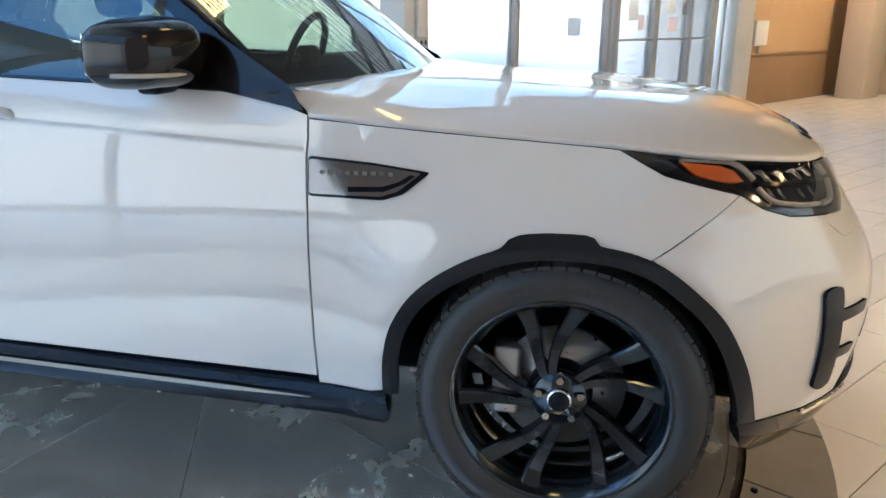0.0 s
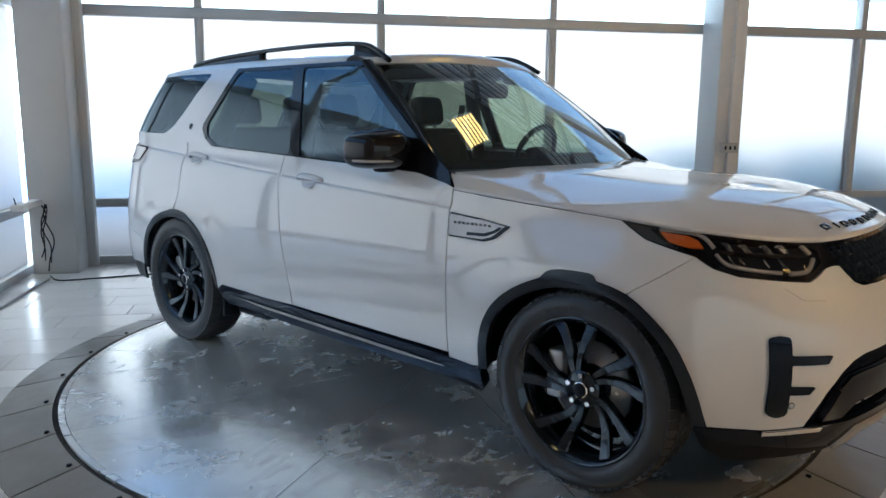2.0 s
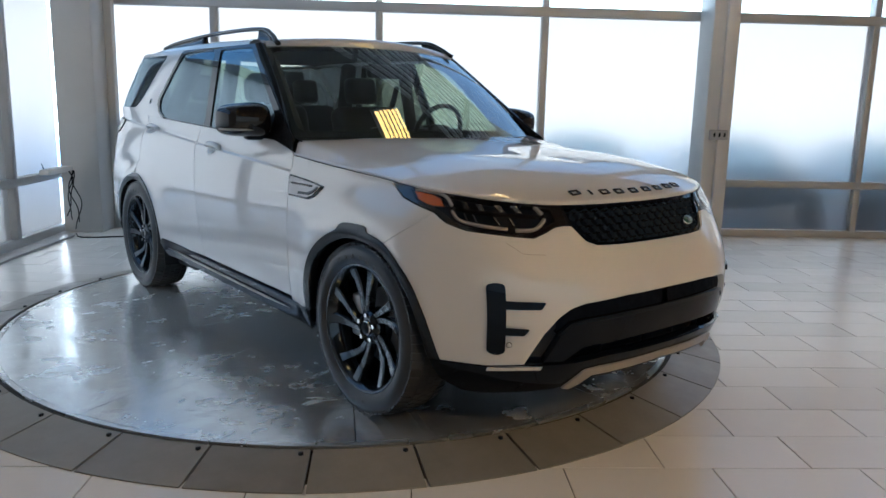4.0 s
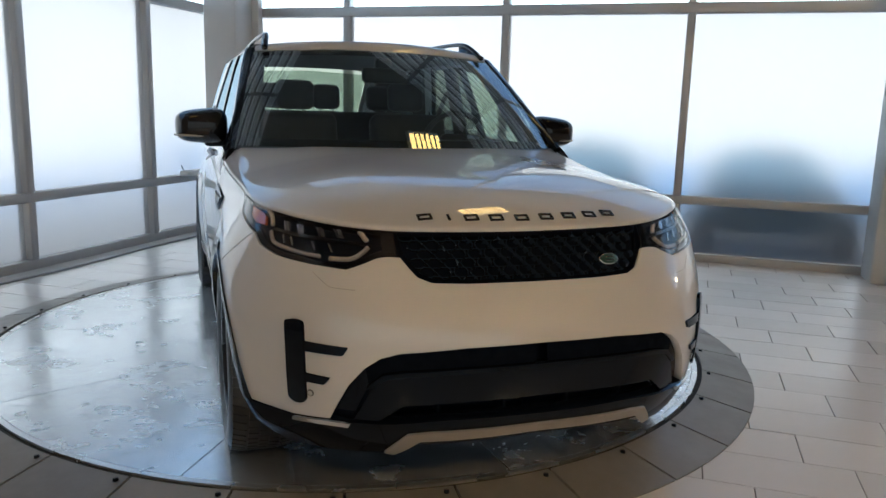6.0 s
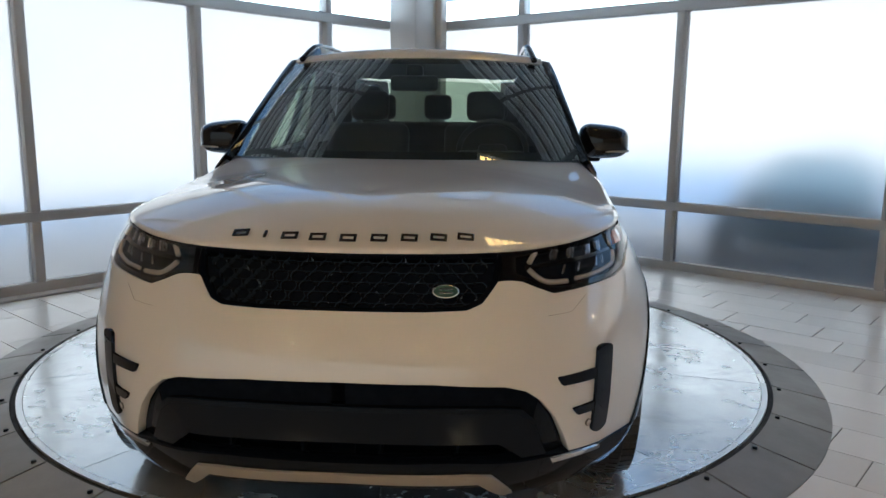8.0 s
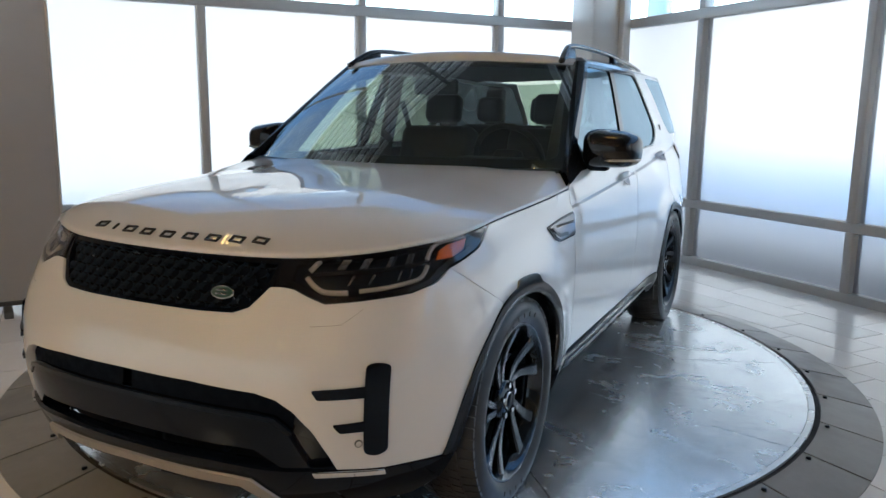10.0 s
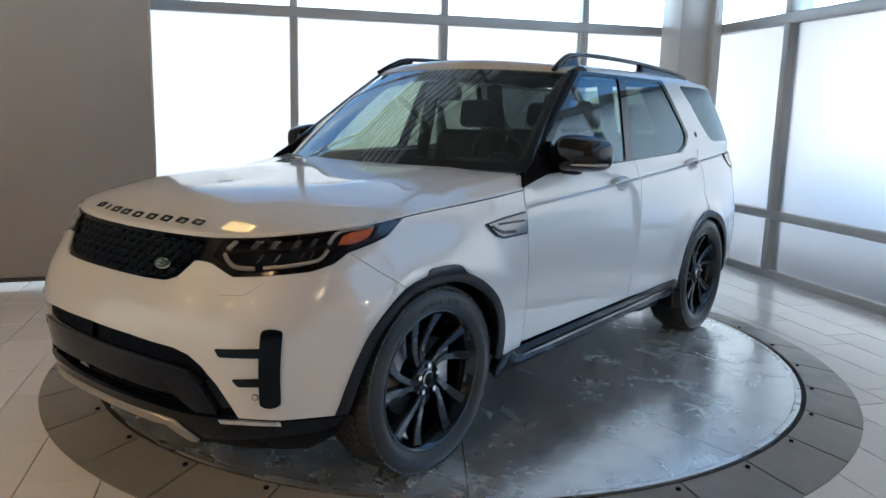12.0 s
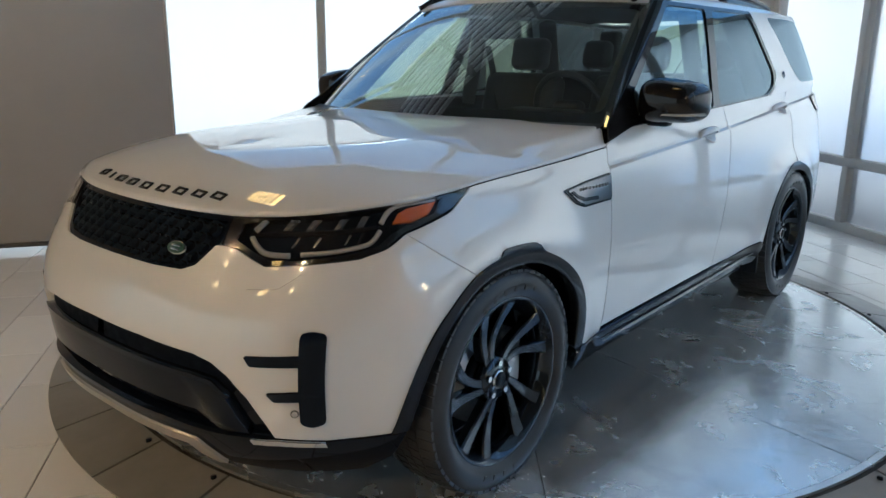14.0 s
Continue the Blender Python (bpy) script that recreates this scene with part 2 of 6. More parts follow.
FAR_CAR = Mat("outdoor_blue_paint", (0.35, 0.56, 0.78), 0.3, Coat_Weight=0.5)
FAR_CAR.rough(FAR_CAR.ramp(FAR_CAR.noise(5), ((0.3, 0.25), (0.7, 0.35))))


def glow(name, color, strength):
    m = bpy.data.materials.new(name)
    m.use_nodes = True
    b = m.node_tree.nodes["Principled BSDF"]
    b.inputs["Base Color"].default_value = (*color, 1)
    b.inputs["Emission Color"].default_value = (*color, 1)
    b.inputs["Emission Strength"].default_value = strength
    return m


WARM_GLOW = glow("warm_lamp_diffuser", (1.0, 0.56, 0.17), 3.4)

# ---------------------------------------------------------------- mesh helpers


def mat_of(m):
    return m.m if isinstance(m, Mat) else m


def part(name, bm, material, parent=None, label="", smooth=True):
    """Link a bmesh as one mesh object, under a thing or a part."""
    me = bpy.data.meshes.new(name)
    bm.to_mesh(me)
    bm.free()
    me.materials.append(mat_of(material))
    if smooth:
        me.polygons.foreach_set("use_smooth", [True] * len(me.polygons))
    ob = new(name, me)
    if parent is not None:
        ob.parent = parent
    if label:
        ob["label"] = label
    return ob


def thing(name, label, category, group="", kind="", at=None):
    ob = new(name)
    if at is not None:
        ob.matrix_basis = at
    return tagged(ob, label, category, group, kind)


def box_bm(sx, sy, sz, center=(0, 0, 0), bevel=0.0, seg=2, bm=None):
    own = bmesh.new()
    bmesh.ops.create_cube(own, size=1.0)
    bmesh.ops.scale(own, vec=(sx, sy, sz), verts=own.verts)
    if bevel > 0:
        bmesh.ops.bevel(own, geom=own.edges[:], offset=bevel, segments=seg, affect="EDGES", profile=0.5)
    bmesh.ops.translate(own, vec=center, verts=own.verts)
    if bm is None:
        return own
    return merge(bm, own)


def merge(bm, other):
    me = bpy.data.meshes.new("tmp")
    other.to_mesh(me)
    other.free()
    bm.from_mesh(me)
    bpy.data.meshes.remove(me)
    return bm


def cyl_bm(r1, r2, h, seg=24, mat=None, caps=True):
    bm = bmesh.new()
    bmesh.ops.create_cone(bm, cap_ends=caps, segments=seg, radius1=r1, radius2=r2, depth=h)
    if mat is not None:
        bmesh.ops.transform(bm, matrix=mat, verts=bm.verts)
    return bm


def tube(name, points, radius, material, parent, label="", ry=None, sides=10, cyclic=False):
    """A round or oval bar along a smooth line of points."""
    pts = [Vector(p) for p in points]
    bm = bmesh.new()
    rings = []
    n = len(pts)
    for i, p in enumerate(pts):
        d = (pts[(i + 1) % n] - pts[i - 1]) if cyclic else (pts[min(i + 1, n - 1)] - pts[max(i - 1, 0)])
        d.normalize()
        side = d.cross(Vector((0, 0, 1)))
        if side.length < 1e-3:
            side = Vector((1, 0, 0))
        side.normalize()
        up = side.cross(d)
        r = radius(i / (n - 1)) if callable(radius) else radius
        q = ry if ry else r
        rings.append([bm.verts.new(p + side * math.cos(k * math.tau / sides) * r + up * math.sin(k * math.tau / sides) * q) for k in range(sides)])
    m = n if cyclic else n - 1
    for i in range(m):
        for k in range(sides):
            a, b = rings[i], rings[(i + 1) % n]
            bm.faces.new((a[k], b[k], b[(k + 1) % sides], a[(k + 1) % sides]))
    if not cyclic:
        bm.faces.new(rings[0])
        bm.faces.new(rings[-1][::-1])
    bmesh.ops.recalc_face_normals(bm, faces=bm.faces[:])
    return part(name, bm, material, parent, label)


def spline(pts, n):
    """Catmull-Rom through 2D or 3D points."""
    p = [Vector(q) for q in pts]
    p = [p[0] * 2 - p[1]] + p + [p[-1] * 2 - p[-2]]
    out = []
    for i in range(1, len(p) - 2):
        for k in range(n):
            t = k / n
            a, b, c, d = p[i - 1], p[i], p[i + 1], p[i + 2]
            out.append(0.5 * (2 * b + (c - a) * t + (2 * a - 5 * b + 4 * c - d) * t * t + (3 * b - a - 3 * c + d) * t ** 3))
    out.append(p[-2])
    return out


def curve1(pairs):
    """A smooth function through (t, value) pairs, monotone between them."""
    xs = [a for a, _ in pairs]
    ys = [b for _, b in pairs]
    n = len(xs)
    d = [(ys[i + 1] - ys[i]) / (xs[i + 1] - xs[i]) for i in range(n - 1)]
    m = [d[0]] + [0 if d[i - 1] * d[i] <= 0 else 2 * d[i - 1] * d[i] / (d[i - 1] + d[i]) for i in range(1, n - 1)] + [d[-1]]

    def f(x):
        if x <= xs[0]:
            return ys[0] + m[0] * (x - xs[0])
        if x >= xs[-1]:
            return ys[-1] + m[-1] * (x - xs[-1])
        i = max(k for k in range(n - 1) if xs[k] <= x)
        h = xs[i + 1] - xs[i]
        t = (x - xs[i]) / h
        return (ys[i] * (1 + 2 * t) * (1 - t) ** 2 + m[i] * h * t * (1 - t) ** 2 + ys[i + 1] * t * t * (3 - 2 * t) + m[i + 1] * h * t * t * (t - 1))
    return f

# ---------------------------------------------------------------- the room
LEFT_U, RIGHT_V = -4.235, 4.72
LEFT_POSTS = [-5.85, -4.31, -2.775, -1.235, 0.305, 1.83, 3.395]
RIGHT_POSTS = [-2.70, -0.92, 0.90, 4.62, 6.38]
RAILS = ((-0.06, 0.03), (0.52, 0.60), (2.35, 2.45), (4.42, 4.60))


def setting(name, label, category):
    return thing(name, label, category, kind="structure", at=ROOM)


def window_wall(name, along_u, fixed, lo, hi, posts, label):
    """A framed glass wall: rails, posts and panes in three tiers."""
    wall = setting(name, label, "window wall")
    depth = 0.13

    def place(a, off, z, da, dd, dz, bevel=0.006):
        if along_u:
            return box_bm(da, dd, dz, (a, fixed + off, z), bevel)
        return box_bm(dd, da, dz, (fixed - off, a, z), bevel)
    for k, (z0, z1) in enumerate(RAILS):
        part("rail", place((lo + hi) / 2, depth / 2 + 0.004, (z0 + z1) / 2, hi - lo, depth - 0.008, z1 - z0), ALU, wall)
    for p in posts:
        for z0, z1 in ((RAILS[0][1], RAILS[1][0]), (RAILS[1][1], RAILS[2][0]), (RAILS[2][1], RAILS[3][0])):
            part("post", place(p, depth / 2, (z0 + z1) / 2, 0.075, depth, z1 - z0 + 0.004), ALU, wall)
    edges = [lo] + sorted(posts) + [hi]
    for a, b in zip(edges, edges[1:]):
        if b - a < 0.1:
            continue
        for k in range(3):
            z0, z1 = RAILS[k][1], RAILS[k + 1][0]
            pane = part("pane", place((a + b) / 2, 0.07, (z0 + z1) / 2, b - a - 0.06, 0.008, z1 - z0 + 0.02, 0), FROST if k < 2 else CLEAR_PANE, wall, smooth=False)
            pane.visible_shadow = False
    return wall


window_wall("window_1", False, LEFT_U, -8.0, 4.45, LEFT_POSTS, "grey aluminium framed wall of frosted white glass panes")
window_wall("window_2", True, RIGHT_V, -3.95, 6.42, RIGHT_POSTS, "long grey aluminium framed wall of frosted glass panes")

# steel columns
col = setting("column_1", "painted grey box steel column in the glass corner", "column")
part("shaft", box_bm(0.40, 0.42, CEIL - FLOOR, (-4.02, 4.50, (CEIL + FLOOR) / 2), 0.012), COLUMN, col)
part("flange", box_bm(0.10, 0.10, CEIL - FLOOR, (-3.79, 4.68, (CEIL + FLOOR) / 2), 0.008), COLUMN, col)
col = setting("column_2", "painted grey box steel column before the glass wall", "column")
part("shaft", box_bm(0.26, 0.40, CEIL - FLOOR, (2.74, 4.52, (CEIL + FLOOR) / 2), 0.012), COLUMN, col)
part("conduit_cover", box_bm(0.13, 0.05, CEIL - FLOOR, (2.81, 4.296, (CEIL + FLOOR) / 2), 0.006), COLUMN, col)

# floor: one slab of grout below the tiles, the tiles on it come last
ground = bmesh.new()
bmesh.ops.create_grid(ground, x_segments=2, y_segments=2, size=400)
g = tagged(part("ground", ground, ASPHALT, smooth=False), "pale concrete yard outside the windows", "ground", kind="structure")
g.location = (0, 0, -0.16)
slab = setting("floor", "pale grey stone-look floor tiles in staggered rows", "floor")
part("grout_bed", box_bm(22.2, 16.75, 0.09, (6.9, -3.55, FLOOR - 0.052), 0), GROUT, slab, smooth=False)

# ceiling with ribbed deck and beams
ceiling = setting("ceiling", "ribbed grey metal roof deck with painted light and dark bands, and an added dark soffit", "ceiling")
# the corrugations run along both glass walls and meet in a mitre above the corner
FLUTES = 12


def deck_line(t):
    """The mitre point of the line at t, from 0 over the walls to 1 at the soffit's edge."""
    return -4.4 + 2.35 * t, 4.95 - 2.70 * t


def deck_strip(bm, t0, z0, t1, z1):
    (u0, v0), (u1, v1) = deck_line(t0), deck_line(t1)
    for quad in (((u0, v0, z0), (18.0, v0, z0), (18.0, v1, z1), (u1, v1, z1)), ((u0, v0, z0), (u1, v1, z1), (u1, -12.2, z1), (u0, -12.2, z0))):
        bm.faces.new([bm.verts.new((u, v, CEIL + z)) for u, v, z in quad])


# one corrugated sheet: its light and shade are put into the face colours
for name, mat, runs in (("ceiling_deck", DECK, ((0.0, 0.0, 0.52, 0.0),)), ("deck_shade_flutes", BEAM, ((0.62, -0.05, 0.90, -0.05),)),
                        ("deck_lit_webs", DECK_LIT_WEB, ((0.52, 0.0, 0.62, -0.05), (0.90, -0.05, 1.0, 0.0)))):
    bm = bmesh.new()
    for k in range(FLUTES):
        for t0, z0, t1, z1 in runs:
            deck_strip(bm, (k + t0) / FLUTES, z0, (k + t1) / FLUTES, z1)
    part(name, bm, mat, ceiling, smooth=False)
for k in range(16):
    u = -1.5 + 1.2 * k
    part("beam", box_bm(0.06, 2.6, 0.12, (u, 3.62, CEIL - 0.115), 0), BEAM, ceiling, smooth=False)
for k in range(12):
    v = 2.1 - 1.2 * k
    part("beam", box_bm(2.2, 0.06, 0.12, (-3.2, v, CEIL - 0.115), 0), BEAM, ceiling, smooth=False)
# unseen dark panel, added to keep reflections in windscreen and hood dark
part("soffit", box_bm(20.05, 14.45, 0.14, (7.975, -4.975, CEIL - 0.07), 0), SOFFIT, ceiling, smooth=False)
bm = box_bm(22.4, 17.4, 0.1, (6.8, -3.6, CEIL + 0.2), 0)
part("roof_slab", bm, DECK, ceiling, smooth=False)

# closing walls behind the camera
# unseen window wall, added to carry the fill lamp
back = setting("added_window_3", "added unseen wall of frosted glass panes across the showroom", "window wall")
for z0, z1 in ((FLOOR, 0.12), (2.35, 2.45), (4.42, CEIL)):
    part("rail", box_bm(22.2, 0.13, z1 - z0, (6.9, -12.0, (z0 + z1) / 2), 0.006), ALU, back)
for k in range(13):
    for z0, z1 in ((0.12, 2.35), (2.45, 4.42)):
        part("post", box_bm(0.075, 0.126, z1 - z0, (-4.1 + 1.83 * k, -12.0, (z0 + z1) / 2), 0.006), ALU, back)
        if k < 12:
            part("pane", box_bm(1.74, 0.02, z1 - z0, (-3.185 + 1.83 * k, -12.03, (z0 + z1) / 2), 0), FROST, back, smooth=False)
# area lamp added as warm fill on the car's front and the floor
fill_lamp = bpy.data.lights.new("front_fill", "AREA")
fill_lamp.shape, fill_lamp.size, fill_lamp.size_y = "RECTANGLE", 21.6, 4.3
fill_lamp.energy, fill_lamp.color = 45, (1.0, 0.90, 0.78)
new("front_fill", fill_lamp).matrix_basis = ROOM @ pose(6.9, -11.9, 2.27, -90, 0, 180)
back = setting("wall_east", "tan painted showroom wall", "wall")
part("wall_body", box_bm(0.2, 16.6, CEIL - FLOOR, (17.9, -3.6, (CEIL + FLOOR) / 2), 0), BEIGE, back, smooth=False)
back = setting("wall_west", "beige painted showroom wall past the glass", "wall")
part("wall_body", box_bm(0.2, 4.0, CEIL - FLOOR, (-4.3, -10.0, (CEIL + FLOOR) / 2), 0), BEIGE, back, smooth=False)

# ---------------------------------------------------------------- turntable
CX, CY = -0.09, 1.46
R_DISC = 2.07
turn = thing("turntable", "round steel display turntable with scuffed plates", "turntable", at=pose(CX, CY, 0))
SEAM = 10


def sector(r0, r1, a0, a1, z0, z1, thick, steps=8, rise=None):
    """A ring piece from r0 to r1 and a0 to a1; its top goes from z0 inside to z1 outside."""
    bm = bmesh.new()
    top, bot = [], []
    for i in range(steps + 1):
        a = a0 + (a1 - a0) * i / steps
        c, s = math.cos(a), math.sin(a)
        top.append((bm.verts.new((r0 * c, r0 * s, z0)), bm.verts.new((r1 * c, r1 * s, z1))))
        bot.append((bm.verts.new((r0 * c, r0 * s, z0 - thick)), bm.verts.new((r1 * c, r1 * s, z1 - thick))))
    for i in range(steps):
        bm.faces.new((top[i][0], top[i][1], top[i + 1][1], top[i + 1][0]))
        bm.faces.new((bot[i][0], top[i][0], top[i + 1][0], bot[i + 1][0]))
        bm.faces.new((top[i][1], bot[i][1], bot[i + 1][1], top[i + 1][1]))
    for e in (0, -1):
        bm.faces.new((top[e][0], bot[e][0], bot[e][1], top[e][1]))
    bmesh.ops.recalc_face_normals(bm, faces=bm.faces[:])
    return bm


for i in range(SEAM):
    a0 = radians(166 + 36 * i) + 0.0012
    part("plate", sector(0.02, R_DISC - 0.031, a0, a0 + radians(36) - 0.0024, 0, 0, 0.02, 32), PLATE, turn, smooth=False)
part("rim", sector(R_DISC - 0.028, R_DISC, 0, math.tau, 0.001, 0.001, 0.03, 320), PLATE_RIM, turn, smooth=False)
part("plate_bed", cyl_bm(R_DISC - 0.003, R_DISC - 0.003, 0.03, 320, pose(0, 0, -0.021)), DARK_GAP, turn, smooth=False)
part("pit_seal", sector(R_DISC + 0.001, R_DISC + 0.026, 0, math.tau, -0.010, -0.010, 0.03, 320), DARK_GAP, turn, smooth=False)
ring = thing("turntable_ring", "ring of dark grey stone-like ramp plates round the turntable", "ramp ring", at=pose(CX, CY, 0))
R_IN, R_OUT = R_DISC + 0.027, 2.365
seg = sector(R_IN, R_OUT, 0.0026, math.tau / 32 - 0.0026, 0.0, FLOOR + 0.006, 0.06, 10)
first = None
for i in range(32):
    a = radians(8.2 + 11.25 * i)
    if first is None:
        first = part("ramp_plate", seg, RING_TILE, ring, smooth=False)
        seg_mesh = first.data
        ob = first
    else:
        ob = new("ramp_plate", seg_mesh)
        ob.parent = ring
    ob.rotation_euler = (0, 0, a)
bolt = cyl_bm(0.012, 0.010, 0.012, 12)
bolt_ob = None
for i in range(32):
    a = radians(8.2 - 1.1 + 11.25 * i)
    if bolt_ob is None:
        bolt_ob = part("bolt", bolt, BLACK_SATIN, ring)
        ob = bolt_ob
    else:
        ob = new("bolt", bolt_ob.data)
        ob.parent = ring
    ob.location = (2.13 * math.cos(a), 2.13 * math.sin(a), -0.003)
part("ring_bed", sector(R_IN + 0.004, R_OUT - 0.004, 0, math.tau, -0.016, FLOOR - 0.012, 0.05, 320), DARK_GAP, ring, smooth=False)

# ---------------------------------------------------------------- the car: surfaces
# front axle at y = 0, rear axle at y = 2.923, the nose points to -y, z = 0 is the turntable
from mathutils.geometry import delaunay_2d_cdt

NOSE_Y, NOSE_P = -0.10, 2.6
NOSE_L = 0.83 * math.pi / 2
TAIL_Y, TAIL_P = 2.95, 5.5
TAIL_L = 1.08 * math.pi / 2
half_width = curve1([(0.2, 0.86), (0.3, 0.925), (0.40, 0.952), (0.55, 0.968), (0.75, 0.975), (0.95, 0.962), (1.05, 0.950), (1.12, 0.932), (1.20, 0.892),
                     (1.30, 0.862), (1.50, 0.806), (1.67, 0.752), (1.74, 0.715)])
nose = curve1([(0.2, -0.83), (0.28, -0.885), (0.40, -0.925), (0.55, -0.94), (0.66, -0.930), (0.74, -0.903), (0.80, -0.868), (0.85, -0.834), (0.90, -0.805), (1.0, -0.745), (1.06, -0.695)])
tail = curve1([(0.3, 3.93), (0.5, 3.985), (0.75, 3.972), (1.0, 3.955), (1.2, 3.932), (1.3, 3.900), (1.68, 3.60), (1.76, 3.50)])


def ease(a, b, x):
    t = max(0.0, min(1.0, (x - a) / (b - a)))
    return t * t * (3 - 2 * t)


def width_at(y, z):
    w = half_width(z)
    w *= 1 - 0.055 * ease(0.9, 1.06, z) * ease(0.75, -0.25, y)
    w *= 1 - (0.03 + 0.02 * ease(0.7, 1.1, z) - 0.045 * ease(1.15, 1.32, z)) * ease(1.7, 3.9, y)
    # feature line along the doors
    zc = 1.035 + 0.0585 * (y - 0.65)
    if 0.5 < y < 3.8:
        w -= 0.009 * ease(zc - 0.004, zc + 0.003, z) * (1 - ease(zc + 0.02, zc + 0.10, z))
        w -= 0.005 * math.exp(-((z - zc) / 0.0045) ** 2)
    # wheel-arch shoulders
    for cy in (0.0, 2.923):
        rr = math.hypot(y - cy, z - 0.40)
        w += 0.030 * math.exp(-((rr - 0.46) / 0.12) ** 2) * ease(0.98, 0.80, z) * (1.6 - 0.6 * ease(-0.5, -0.2, y))
    return w


def side(a, z, off=0.0, sx=1):
    """The body's skin: a runs round the car from the nose's middle along the flank to the tail's middle; off is outwards."""
    p = skin(a, z)
    if off:
        n = skin_normal(a, z)
        p = p + n * off
    return Vector((p.x * sx, p.y, p.z))


def corner(t, n):
    """A rounded corner by its angle: across and along, each from 0 to 1."""
    c, s = math.cos(t), math.sin(t)
    k = (max(c, 1e-9) ** n + max(s, 0.0) ** n) ** (-1 / n)
    return c * k, s * k


def skin(a, z):
    if a < NOSE_Y:
        t = (NOSE_Y - a) / NOSE_L * math.pi / 2
        if t > math.pi / 2:
            q = skin(2 * (NOSE_Y - NOSE_L) - a, z)
            return Vector((-q.x, q.y, q.z))
        c, s = corner(t, NOSE_P)
        y = NOSE_Y + (nose(z) - NOSE_Y) * s
        return Vector((width_at(y, z) * c, y, z))
    if a > TAIL_Y:
        t = (a - TAIL_Y) / TAIL_L * math.pi / 2
        if t > math.pi / 2:
            q = skin(2 * (TAIL_Y + TAIL_L) - a, z)
            return Vector((-q.x, q.y, q.z))
        c, s = corner(t, TAIL_P)
        y = TAIL_Y + (tail(z) - TAIL_Y) * s
        return Vector((width_at(y, z) * c, y, z))
    return Vector((width_at(a, z), a, z))


def skin_normal(a, z):
    h = 0.006
    da = skin(a + h, z) - skin(a - h, z)
    dz = skin(a, z + h) - skin(a, z - h)
    n = da.cross(dz)
    if n.length < 1e-9:
        return Vector((0, -1, 0))
    n.normalize()
    return n


def ay(y, z):
    """The skin coordinate of a place on the flank or nose corner, from its y."""
    for y0, end, n, length, way in ((NOSE_Y, nose(z), NOSE_P, NOSE_L, -1), (TAIL_Y, tail(z), TAIL_P, TAIL_L, 1)):
        if (y - y0) * way > 0:
            r = min(0.999999, (y - y0) / (end - y0))
            t = math.atan2(r, (1 - r ** n) ** (1 / n))
            return (y0 + way * length * t / (math.pi / 2), z)
    return (y, z)


def ax(x, z):
    """The skin coordinate of a place on the nose, from its x."""
    lo, hi = NOSE_Y - NOSE_L, NOSE_Y
    for _ in range(30):
        mid = (lo + hi) / 2
        if skin(mid, z).x < x:
            lo = mid
        else:
            hi = mid
    return ((lo + hi) / 2, z)


def inside(poly, x, y):
    hit = False
    j = len(poly) - 1
    for i in range(len(poly)):
        xi, yi = poly[i]
        xj, yj = poly[j]
        if (yi > y) != (yj > y) and x < (xj - xi) * (y - yi) / (yj - yi) + xi:
            hit = not hit
        j = i
    return hit


def dense(poly, step):
    out = []
    n = len(poly)
    for i in range(n):
        (x0, y0), (x1, y1) = poly[i], poly[(i + 1) % n]
        k = max(1, int(math.hypot(x1 - x0, y1 - y0) / step))
        out += [(x0 + (x1 - x0) * t / k, y0 + (y1 - y0) * t / k) for t in range(k)]
    return out


def rounded(poly, r, n=5):
    """A polygon with its corners rounded to about r."""
    out = []
    m = len(poly)
    for i in range(m):
        p, a, b = Vector(poly[i]), Vector(poly[i - 1]), Vector(poly[(i + 1) % m])
        da, db = a - p, b - p
        k = min(r, da.length * 0.45, db.length * 0.45)
        s, e = p + da.normalized() * k, p + db.normalized() * k
        for j in range(n + 1):
            t = j / n
            q = s * (1 - t) ** 2 + p * 2 * t * (1 - t) + e * t * t
            out.append((q.x, q.y))
    return out


